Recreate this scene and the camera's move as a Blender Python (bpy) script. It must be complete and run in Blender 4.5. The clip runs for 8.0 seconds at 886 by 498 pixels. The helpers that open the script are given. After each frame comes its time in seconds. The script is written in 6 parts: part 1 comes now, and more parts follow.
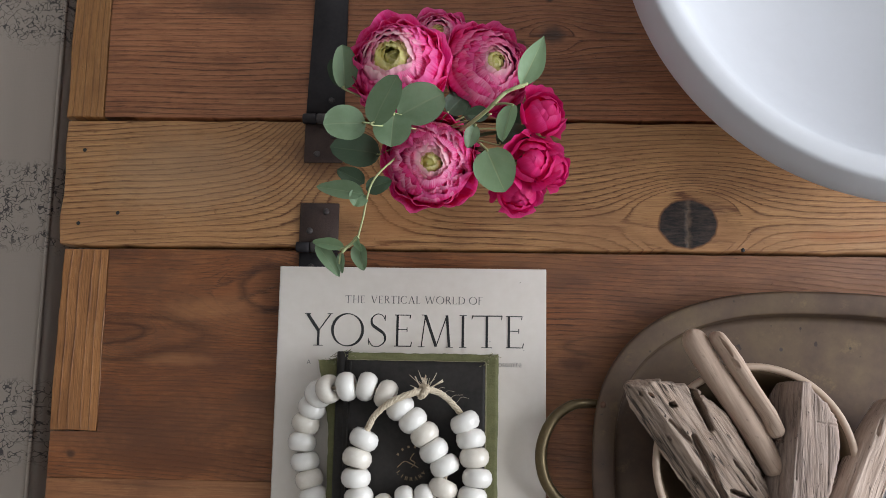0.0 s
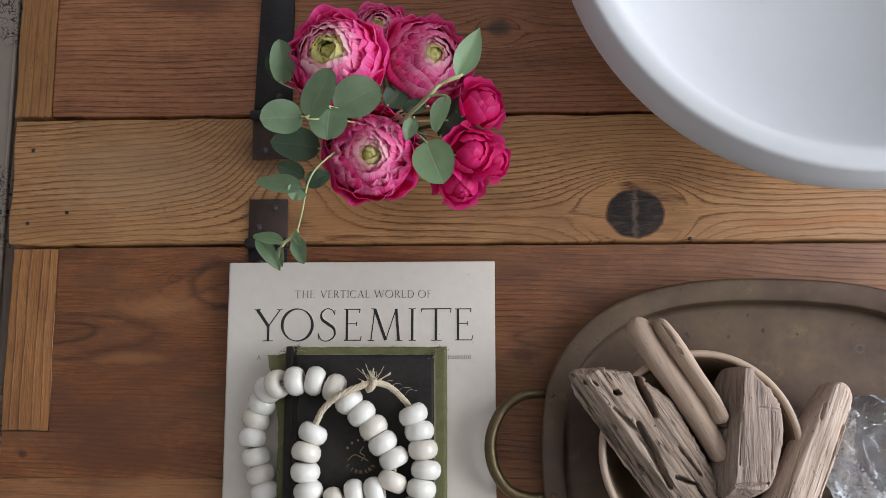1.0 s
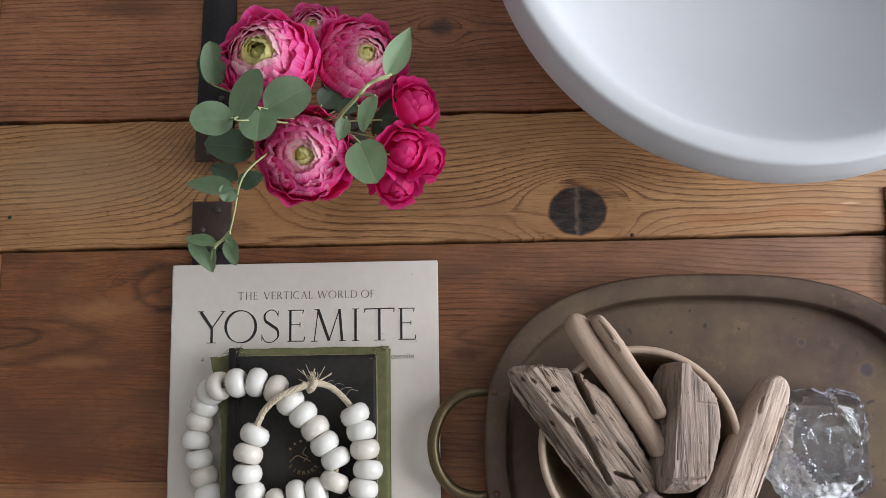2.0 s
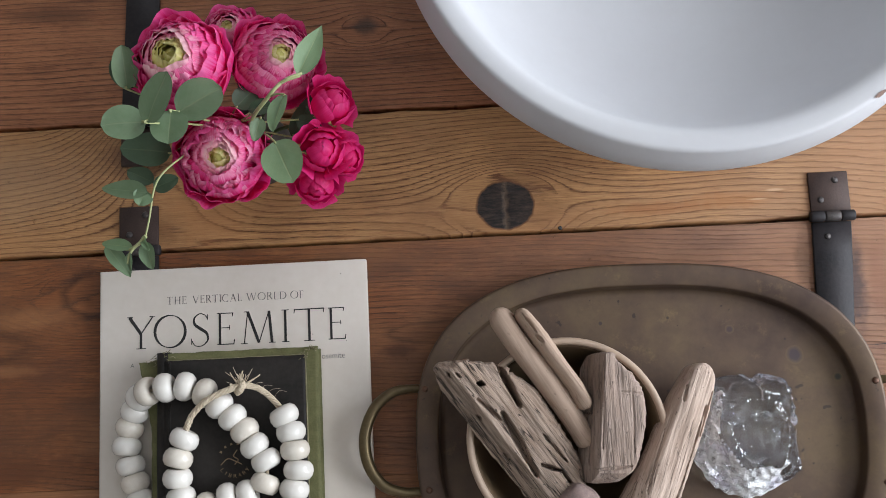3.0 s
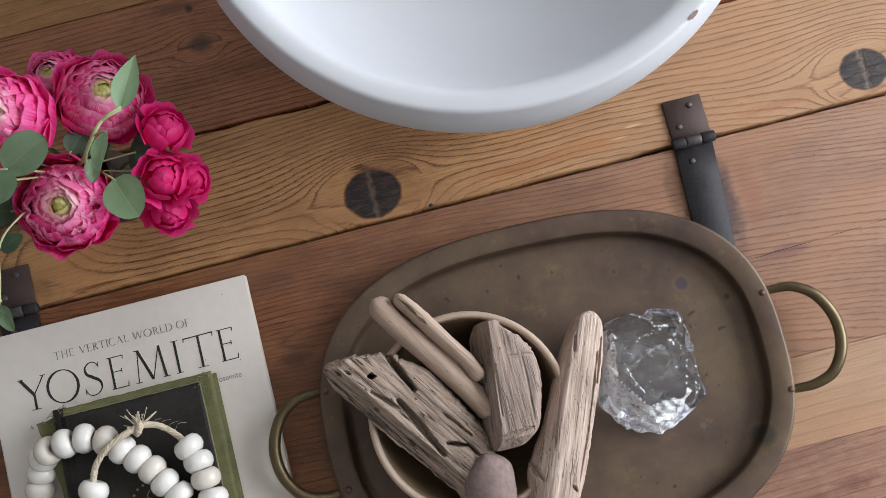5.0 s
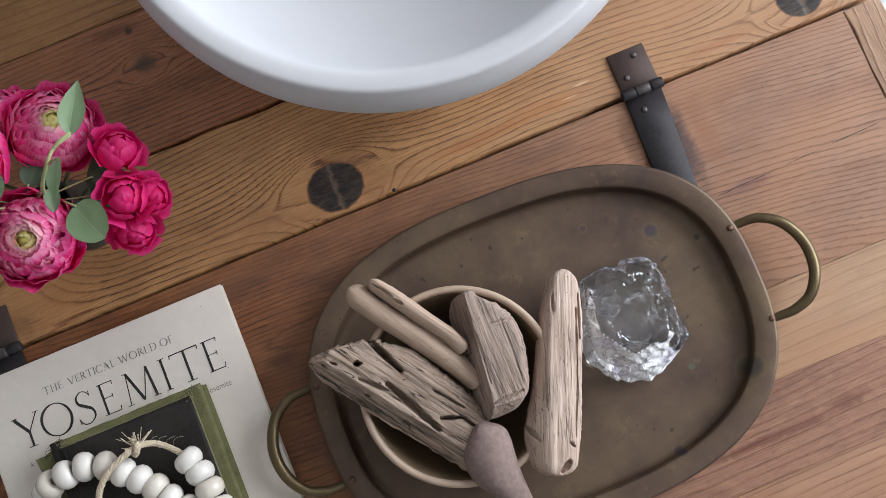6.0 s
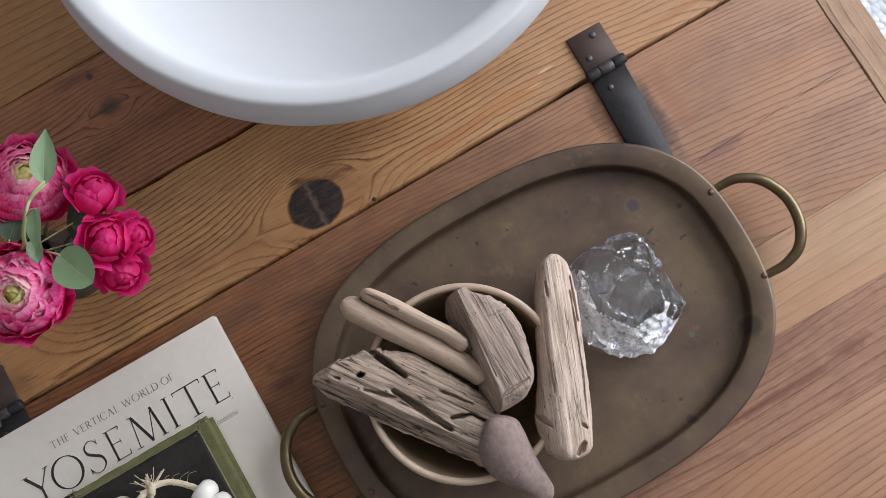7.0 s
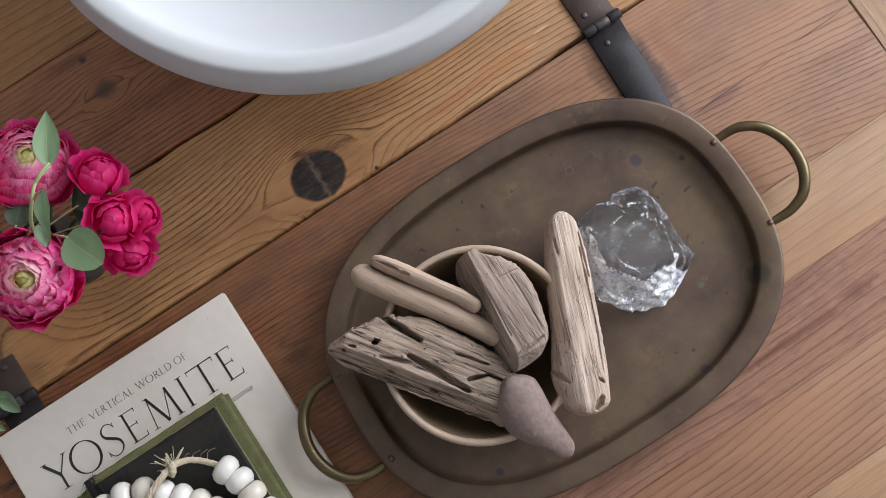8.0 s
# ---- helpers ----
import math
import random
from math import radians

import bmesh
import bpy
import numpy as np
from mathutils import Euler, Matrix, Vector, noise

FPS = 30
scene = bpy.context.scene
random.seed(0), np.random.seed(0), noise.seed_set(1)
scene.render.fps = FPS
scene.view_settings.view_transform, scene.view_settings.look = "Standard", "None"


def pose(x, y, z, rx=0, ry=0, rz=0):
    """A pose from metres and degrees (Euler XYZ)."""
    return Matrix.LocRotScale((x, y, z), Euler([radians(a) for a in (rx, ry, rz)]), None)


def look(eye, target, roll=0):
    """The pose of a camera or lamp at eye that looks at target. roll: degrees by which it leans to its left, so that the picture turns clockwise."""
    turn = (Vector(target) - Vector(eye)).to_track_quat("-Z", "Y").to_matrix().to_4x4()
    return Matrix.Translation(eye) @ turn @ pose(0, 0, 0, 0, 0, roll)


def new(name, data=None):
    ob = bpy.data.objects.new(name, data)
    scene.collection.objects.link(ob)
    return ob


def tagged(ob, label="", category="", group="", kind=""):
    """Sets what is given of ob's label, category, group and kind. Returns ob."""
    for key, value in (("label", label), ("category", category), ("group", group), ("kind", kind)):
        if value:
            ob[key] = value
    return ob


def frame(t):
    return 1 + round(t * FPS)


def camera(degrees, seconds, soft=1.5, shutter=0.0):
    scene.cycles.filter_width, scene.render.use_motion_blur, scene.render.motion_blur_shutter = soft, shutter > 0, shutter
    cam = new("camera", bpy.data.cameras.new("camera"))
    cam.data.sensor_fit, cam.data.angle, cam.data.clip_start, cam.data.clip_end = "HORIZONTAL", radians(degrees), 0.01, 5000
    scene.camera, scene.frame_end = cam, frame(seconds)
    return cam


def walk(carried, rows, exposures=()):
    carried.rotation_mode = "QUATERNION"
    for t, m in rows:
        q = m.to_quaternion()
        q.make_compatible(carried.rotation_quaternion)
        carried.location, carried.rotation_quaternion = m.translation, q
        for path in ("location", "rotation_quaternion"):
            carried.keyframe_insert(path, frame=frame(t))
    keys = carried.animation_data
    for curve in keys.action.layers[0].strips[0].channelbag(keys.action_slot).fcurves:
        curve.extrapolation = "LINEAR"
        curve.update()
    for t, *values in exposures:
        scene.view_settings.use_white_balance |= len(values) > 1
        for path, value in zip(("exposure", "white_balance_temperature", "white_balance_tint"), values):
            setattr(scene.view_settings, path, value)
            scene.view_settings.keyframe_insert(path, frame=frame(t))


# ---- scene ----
# ---- camera ----
cam = camera(45.6, 8.0, soft=0.8)
PATH = [
    (0, (0.045, -0.022, 1.4), (-0.045, 0.299, -0.572), -14.8),
    (0.5, (0.061, -0.026, 1.401), (-0.015, 0.293, -0.571), -12.7),
    (1, (0.084, -0.029, 1.4), (0.01, 0.294, -0.572), -13.1),
    (2.5, (0.15, -0.033, 1.399), (0.109, 0.292, -0.574), -8.8),
    (3, (0.175, -0.037, 1.398), (0.154, 0.291, -0.575), -6.5),
    (3.5, (0.202, -0.038, 1.397), (0.198, 0.28, -0.578), -5.1),
    (4, (0.224, -0.04, 1.396), (0.238, 0.263, -0.581), -4.5),
    (4.5, (0.242, -0.038, 1.393), (0.271, 0.255, -0.585), -4.9),
    (6, (0.267, -0.066, 1.399), (0.321, 0.211, -0.581), -11.6),
    (6.5, (0.266, -0.072, 1.4), (0.333, 0.211, -0.579), -13.3),
    (7, (0.26, -0.075, 1.398), (0.351, 0.212, -0.579), -12.7),
    (7.5, (0.249, -0.075, 1.396), (0.345, 0.178, -0.585), -11.9),
    (8, (0.237, -0.077, 1.396), (0.331, 0.165, -0.587), -12.2),
]
walk(cam, [(t, look(eye, target, roll)) for t, eye, target, roll in PATH])

T = 0.45  # height of the table top

# ---- light ----
world = bpy.data.worlds.new("sky")
scene.world = world
world.use_nodes = True
sky = world.node_tree.nodes.new("ShaderNodeTexSky")
sky.sky_type, sky.sun_disc = "NISHITA", False
sky.sun_elevation, sky.sun_rotation = radians(40), radians(200)
world.node_tree.links.new(sky.outputs[0], world.node_tree.nodes["Background"].inputs[0])
world.node_tree.nodes["Background"].inputs[1].default_value = 0.1


def window_light(name, place, size_y, size_z, watts, turn, colour):
    data = bpy.data.lights.new(name, "AREA")
    data.shape, data.size, data.size_y, data.energy, data.color = "RECTANGLE", size_y, size_z, watts, colour
    ob = new(name, data)
    ob.matrix_world = look(place, (place[0] + turn[0], place[1] + turn[1], place[2] + turn[2]))
    return ob


window_light("window_light", (2.12, 0.05, 1.45), 1.8, 1.5, 143, (-1, 0, -0.2), (0.880, 0.930, 1.0))
# Soft fill through an unseen second window, added to lift the back.
window_light("fill_light_back", (0.35, 2.55, 1.5), 1.5, 1.3, 17, (0, -1, -0.25), (0.890, 0.937, 1.0))
scene.view_settings.exposure = -0.685


# ---- node helpers ----
class Nodes:
    """Small wrapper to write node materials in few lines."""

    def __init__(self, name):
        self.mat = bpy.data.materials.new(name)
        self.mat.use_nodes = True
        self.tree = self.mat.node_tree
        self.bsdf = self.tree.nodes["Principled BSDF"]

    def put(self, socket, value):
        if isinstance(value, bpy.types.NodeSocket):
            self.tree.links.new(value, socket)
        elif isinstance(value, (tuple, list)) and len(value) == 3 and socket.type == "RGBA":
            socket.default_value = (*value, 1)
        else:
            socket.default_value = value

    def node(self, kind, out=0, ins=(), operation="", clamp=False):
        n = self.tree.nodes.new(kind)
        if operation:
            n.operation = operation
        if clamp:
            n.use_clamp = True
        for key, value in dict(ins).items():
            self.put(n.inputs[key], value)
        return n.outputs[out]

    def m(self, op, a, b=0.0, c=0.0, clamp=False):
        return self.node("ShaderNodeMath", 0, {0: a, 1: b, 2: c}, operation=op, clamp=clamp)

    def coords(self, kind="Object"):
        return self.node("ShaderNodeTexCoord", kind)

    def split(self, v):
        n = self.tree.nodes.new("ShaderNodeSeparateXYZ")
        self.put(n.inputs[0], v)
        return n.outputs[0], n.outputs[1], n.outputs[2]

    def join(self, x, y, z):
        return self.node("ShaderNodeCombineXYZ", 0, {0: x, 1: y, 2: z})

    def noise(self, v, scale, detail=4.0, rough=0.55, out=0):
        return self.node("ShaderNodeTexNoise", out, {"Vector": v, "Scale": scale, "Detail": detail, "Roughness": rough})

    def ramp(self, fac, stops, smooth=False):
        n = self.tree.nodes.new("ShaderNodeValToRGB")
        n.color_ramp.interpolation = "EASE" if smooth else "LINEAR"
        while len(n.color_ramp.elements) < len(stops):
            n.color_ramp.elements.new(0.5)
        for e, (p, c) in zip(n.color_ramp.elements, stops):
            e.position = p
            e.color = (c, c, c, 1) if isinstance(c, (int, float)) else (*c, 1)
        self.put(n.inputs[0], fac)
        return n.outputs[0]

    def mix(self, fac, a, b, blend="MIX"):
        n = self.tree.nodes.new("ShaderNodeMix")
        n.data_type, n.blend_type, n.clamp_factor = "RGBA", blend, True
        self.put(n.inputs[0], fac)
        self.put(n.inputs[6], a)
        self.put(n.inputs[7], b)
        return n.outputs[2]

    def bump(self, height, strength=0.3, distance=0.001, normal=None):
        ins = {"Height": height, "Strength": strength, "Distance": distance}
        if normal is not None:
            ins["Normal"] = normal
        return self.node("ShaderNodeBump", 0, ins)

    def thin(self, colour, amount):
        """Lets part of the light pass through a thin sheet."""
        out = self.tree.nodes["Material Output"]
        glow = self.node("ShaderNodeBsdfTranslucent", 0, {"Color": colour})
        mixed = self.node("ShaderNodeMixShader", 0, {0: amount, 1: self.bsdf.outputs[0], 2: glow})
        self.tree.links.new(mixed, out.inputs["Surface"])

    def done(self, **inputs):
        for key, value in inputs.items():
            self.put(self.bsdf.inputs[key.replace("_", " ")], value)
        return self.mat


def spot(n, x, y, at, rx, ry, v, rag=0.5):
    """A ragged round mask, 1 inside and 0 outside."""
    dx = n.m("DIVIDE", n.m("SUBTRACT", x, at[0]), rx)
    dy = n.m("DIVIDE", n.m("SUBTRACT", y, at[1]), ry)
    r = n.m("SQRT", n.m("ADD", n.m("MULTIPLY", dx, dx), n.m("MULTIPLY", dy, dy)))
    wob = n.m("MULTIPLY", n.m("SUBTRACT", n.noise(v, 90.0, 3.0), 0.5), rag)
    return n.m("ADD", r, wob)


# ---- wood ----
def wood(name, early, late, seed, rings=150.0, axis="x", heart=(0.0, -0.3), pull=0.06, warp=0.02, knots=(), stains_and_shade=(), contrast=1.0, arches=(),
         gloss=0.5, wear=0.25, worn=(0.5, 0.33, 0.19), end_tone=None, dirt=0.45, eyes=()):
    """Sawn board. early, late: colours of the soft and hard grain; rings per metre; heart: where the growth rings
    centre; knots: (x, y, radius, dark);
    stained and painted-shade patches: (x, y, rx, ry, colour, strength); eyes: (x, y, rx, ry, strength) closed loops of
    hard grain; arches: (x, y, spread, height) where the grain sweeps up into a crest."""
    n = Nodes(name)
    v = n.coords()
    x0, y0, _ = n.split(v)
    x, y = (x0, y0) if axis == "x" else (y0, x0)
    slow = n.noise(n.join(n.m("MULTIPLY", x, 3.0), n.m("MULTIPLY", y, 5.0), seed), 1.0, 2.0, 0.45)
    mid = n.noise(n.join(n.m("MULTIPLY", x, 14.0), n.m("MULTIPLY", y, 50.0), seed + 3.0), 1.0, 3.0, 0.5)
    yy = n.m("ADD", y, n.m("MULTIPLY", n.m("SUBTRACT", slow, 0.5), warp * 2))
    yy = n.m("ADD", yy, n.m("MULTIPLY", n.m("SUBTRACT", mid, 0.5), warp * 0.16))
    for kx, ky, kr, dark in knots:  # the grain flows round each knot
        dx = n.m("MULTIPLY", n.m("SUBTRACT", x, kx), 0.6)
        dy = n.m("SUBTRACT", y, ky)
        r2 = n.m("ADD", n.m("MULTIPLY", dx, dx), n.m("MULTIPLY", dy, dy))
        k = n.m("DIVIDE", kr * kr * 1.9, n.m("MAXIMUM", r2, kr * kr * 1.5))
        yy = n.m("SUBTRACT", yy, n.m("MULTIPLY", dy, k))
    for ax, ay, spread, high in arches:
        e = n.m("DIVIDE", n.m("SUBTRACT", x, ax), spread)
        crest = n.m("POWER", math.e, n.m("MULTIPLY", n.m("MULTIPLY", e, e), -1.0))
        grow = n.m("DIVIDE", n.m("SUBTRACT", y, ay), 0.10, clamp=True)
        yy = n.m("SUBTRACT", yy, n.m("MULTIPLY", n.m("MULTIPLY", crest, grow), high))
    u = n.m("SUBTRACT", yy, heart[1])
    w = n.m("MULTIPLY", n.m("SUBTRACT", x, heart[0]), pull)
    u = n.m("SQRT", n.m("ADD", n.m("MULTIPLY", u, u), n.m("MULTIPLY", w, w)))
    pace = n.noise(n.join(n.m("MULTIPLY", u, 14.0), seed + 9.0, 0.0), 1.0, 2.0)
    u = n.m("ADD", u, n.m("MULTIPLY", pace, 0.03))
    jag = n.noise(n.join(n.m("MULTIPLY", x, 45.0), n.m("MULTIPLY", y, 700.0), seed + 11.0), 1.0, 3.0, 0.6)
    u = n.m("ADD", u, n.m("MULTIPLY", n.m("SUBTRACT", jag, 0.5), 0.0028))
    band = n.noise(n.join(n.m("MULTIPLY", u, 75.0), n.m("MULTIPLY", x, 1.2), seed + 13.0), 1.0, 3.0, 0.6)
    f = n.m("FRACT", n.m("MULTIPLY", u, rings))
    ring = n.ramp(f, [(0.0, 0.30), (0.06, 0.0), (0.58, 0.05), (0.82, 0.28), (0.93, 1.0), (1.0, 0.30)])
    fade_lines = n.ramp(n.noise(n.join(n.m("MULTIPLY", x, 6.0), n.m("MULTIPLY", y, 25.0), seed + 5.0), 1.0, 3.0), [(0.3, 0.45), (0.62, 1.0)])
    ring = n.m("MULTIPLY", ring, n.m("MULTIPLY", fade_lines, contrast), clamp=True)
    fibre = n.noise(n.join(n.m("MULTIPLY", x, 22.0), n.m("MULTIPLY", y, 900.0), seed), 1.0, 4.0, 0.6)
    pores = n.noise(n.join(n.m("MULTIPLY", x, 90.0), n.m("MULTIPLY", y, 1500.0), seed + 1.0), 1.0, 2.0, 0.6)
    blotch = n.noise(n.join(n.m("MULTIPLY", x, 7.0), n.m("MULTIPLY", y, 18.0), seed + 2.0), 1.0, 5.0, 0.6)
    c = n.mix(n.m("MULTIPLY", n.ramp(band, [(0.35, 0.0), (0.65, 1.0)]), 0.45), early, tuple(0.55 * a + 0.45 * b for a, b in zip(early, late)))
    c = n.mix(ring, c, late)
    c = n.mix(n.m("MULTIPLY", n.ramp(fibre, [(0.3, 1.0), (0.60, 0.0)]), 0.62), c, late)
    c = n.mix(n.m("MULTIPLY", n.ramp(pores, [(0.28, 1.0), (0.43, 0.0)]), 0.7), c, tuple(k * 0.5 for k in late))
    c = n.mix(n.m("MULTIPLY", n.ramp(blotch, [(0.42, 0.0), (0.75, 1.0)]), 0.5), c, n.mix(0.55, late, early))
    rub = n.noise(n.join(n.m("MULTIPLY", x, 30.0), n.m("MULTIPLY", y, 120.0), seed + 7.0), 1.0, 5.0, 0.7)
    c = n.mix(n.m("MULTIPLY", n.ramp(rub, [(0.56, 0.0), (0.72, 1.0)]), wear), c, worn)
    silver = n.ramp(n.noise(n.join(n.m("MULTIPLY", x, 35.0), n.m("MULTIPLY", y, 520.0), seed + 19.0), 1.0, 4.0, 0.65), [(0.53, 0.0), (0.66, 1.0)])
    c = n.mix(n.m("MULTIPLY", n.m("MULTIPLY", silver, n.ramp(blotch, [(0.35, 0.2), (0.6, 1.0)])), wear), c, worn)
    grime = n.noise(n.join(n.m("MULTIPLY", x, 9.0), n.m("MULTIPLY", y, 22.0), seed + 17.0), 1.0, 5.0, 0.65)
    c = n.mix(n.m("MULTIPLY", n.ramp(grime, [(0.47, 0.0), (0.68, 1.0)]), dirt), c, tuple(k * 0.75 for k in late))
    # Toward x_to the board takes another tone, window brightness partly mixed in.
    if end_tone:
        x_from, x_to, tone, amount = end_tone
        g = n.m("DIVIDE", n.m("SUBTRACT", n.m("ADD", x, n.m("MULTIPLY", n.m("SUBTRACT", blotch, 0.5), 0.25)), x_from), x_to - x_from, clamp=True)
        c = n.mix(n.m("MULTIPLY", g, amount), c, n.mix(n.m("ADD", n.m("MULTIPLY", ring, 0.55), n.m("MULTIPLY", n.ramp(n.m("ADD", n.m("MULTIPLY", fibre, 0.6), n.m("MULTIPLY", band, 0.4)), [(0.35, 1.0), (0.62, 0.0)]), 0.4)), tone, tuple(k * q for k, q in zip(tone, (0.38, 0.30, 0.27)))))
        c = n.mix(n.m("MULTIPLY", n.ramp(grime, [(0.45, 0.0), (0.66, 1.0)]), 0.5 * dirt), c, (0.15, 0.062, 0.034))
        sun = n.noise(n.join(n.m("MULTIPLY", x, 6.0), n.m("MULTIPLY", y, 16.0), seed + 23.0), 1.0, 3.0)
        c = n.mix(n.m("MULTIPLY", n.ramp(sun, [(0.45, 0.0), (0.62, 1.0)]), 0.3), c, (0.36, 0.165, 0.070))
    dents = n.ramp(n.noise(v, 160.0, 2.0), [(0.22, 1.0), (0.27, 0.0)])
    c = n.mix(n.m("MULTIPLY", dents, 0.18), c, tuple(k * 0.4 for k in late))
    height = n.m("SUBTRACT", n.m("MULTIPLY", fibre, 0.35), n.m("MULTIPLY", ring, -0.55))
    height = n.m("SUBTRACT", height, n.m("MULTIPLY", dents, 0.8))
    for sx, sy, rx, ry, tone, amount in stains_and_shade:
        s = n.ramp(spot(n, x0, y0, (sx, sy), rx, ry, v, 0.8), [(0.25, 1.0), (1.15, 0.0)], True)
        c = n.mix(n.m("MULTIPLY", s, amount), c, tone)
    for ex, ey, rx, ry, amount in eyes:
        s = n.m("ADD", spot(n, x0, y0, (ex, ey), rx, ry, v, 0.22), n.m("MULTIPLY", n.m("SUBTRACT", mid, 0.5), 0.9))
        line = n.ramp(n.m("ABSOLUTE", n.m("SUBTRACT", s, 0.95)), [(0.0, 1.0), (0.05, 0.75), (0.20, 0.0)])
        line = n.m("ADD", line, n.m("MULTIPLY", n.ramp(s, [(0.3, 1.0), (0.95, 0.0)], True), 0.35), clamp=True)
        line = n.m("MULTIPLY", line, n.ramp(fibre, [(0.3, 1.0), (0.75, 0.55)]))
        c = n.mix(n.m("MULTIPLY", line, amount), c, tuple(k * 0.6 for k in late))
    for kx, ky, kr, dark in knots:
        if dark > 0:
            at = (kx, ky) if axis == "x" else (ky, kx)
            r = spot(n, x0, y0, at, kr * 1.13, kr * 0.97, v, 0.16)
            halo = n.ramp(r, [(0.95, 1.0), (2.1, 0.0)], True)
            c = n.mix(n.m("MULTIPLY", halo, 0.55), c, (0.24, 0.080, 0.026))
            core = n.ramp(r, [(0.9, 1.0), (1.02, 0.0)])
            char = n.mix(n.ramp(n.noise(n.join(n.m("MULTIPLY", x, 60.0), n.m("MULTIPLY", y, 240.0), 1.0), 1.0, 6.0, 0.75), [(0.42, 0.0), (0.70, 1.0)]), (0.007, 0.006, 0.006), (0.075, 0.046, 0.034))
            c = n.mix(n.m("MULTIPLY", core, dark), c, char)
            crack = n.ramp(n.m("ABSOLUTE", n.m("ADD", n.m("SUBTRACT", x0, at[0]), n.m("MULTIPLY", n.m("SUBTRACT", n.noise(v, 160.0, 4.0), 0.5), 0.009))),
                           [(0.0, 1.0), (0.0008, 0.0)])
            crack = n.m("MULTIPLY", crack, core)
            c = n.mix(n.m("MULTIPLY", crack, 0.28), c, (0.3, 0.2, 0.13))
            height = n.m("SUBTRACT", height, n.m("MULTIPLY", crack, 0.5))
    rough = n.m("ADD", gloss, n.m("MULTIPLY", n.m("SUBTRACT", blotch, 0.5), 0.3))
    nor = n.bump(height, 0.7, 0.0013)
    n.bsdf.inputs["Specular IOR Level"].default_value = 0.4
    return n.done(Base_Color=c, Roughness=rough, Normal=nor)


WORN = (0.51, 0.300, 0.140)
# Middle board, with darker brown patches round the left hinge leaves.
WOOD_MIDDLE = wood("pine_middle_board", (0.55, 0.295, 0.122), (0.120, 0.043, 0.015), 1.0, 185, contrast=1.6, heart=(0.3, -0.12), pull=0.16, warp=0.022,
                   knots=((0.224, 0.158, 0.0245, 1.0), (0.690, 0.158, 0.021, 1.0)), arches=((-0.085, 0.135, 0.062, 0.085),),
                   stains_and_shade=((0.43, 0.152, 0.06, 0.011, (0.37, 0.145, 0.045), 0.5), (0.47, 0.160, 0.010, 0.0016, (0.62, 0.42, 0.26), 0.6), (0.455, 0.152, 0.012, 0.0013, (0.62, 0.42, 0.26), 0.6), (0.60, 0.145, 0.05, 0.006, (0.30, 0.115, 0.05), 0.5),
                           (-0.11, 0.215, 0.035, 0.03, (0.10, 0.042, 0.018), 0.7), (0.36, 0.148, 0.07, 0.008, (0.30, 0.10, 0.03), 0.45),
                           (-0.24, 0.20, 0.11, 0.055, (0.46, 0.305, 0.185), 0.32), (-0.13, 0.222, 0.030, 0.024, (0.12, 0.055, 0.026), 0.45), (-0.05, 0.175, 0.06, 0.06, (0.40, 0.165, 0.055), 0.35), (-0.1, 0.15, 0.04, 0.02, (0.12, 0.05, 0.02), 0.5)), worn=WORN, wear=0.4, dirt=0.3, end_tone=(0.28, 0.55, (0.405, 0.230, 0.122), 0.88))
WOOD_BACK = wood("pine_red_board", (0.45, 0.185, 0.085), (0.092, 0.031, 0.014), 2.0, 200, contrast=1.25, heart=(-0.1, 0.02), pull=0.03, warp=0.013,
                 knots=((0.1, 0.335, 0.010, 0.0),),
                 stains_and_shade=((0.102, 0.338, 0.0155, 0.0125, (0.060, 0.036, 0.026), 0.8), (0.085, 0.378, 0.04, 0.008, (0.085, 0.03, 0.014), 0.6),
                         (0.098, 0.374, 0.005, 0.005, (0.04, 0.02, 0.012), 0.9), (-0.2, 0.365, 0.06, 0.012, (0.09, 0.035, 0.017), 0.6)), worn=WORN, wear=0.15)
WOOD_BACK_LIGHT = wood("pine_honey_board", (0.44, 0.225, 0.085), (0.20, 0.082, 0.027), 3.0, 110, heart=(0.3, 0.1), pull=0.05, worn=WORN)
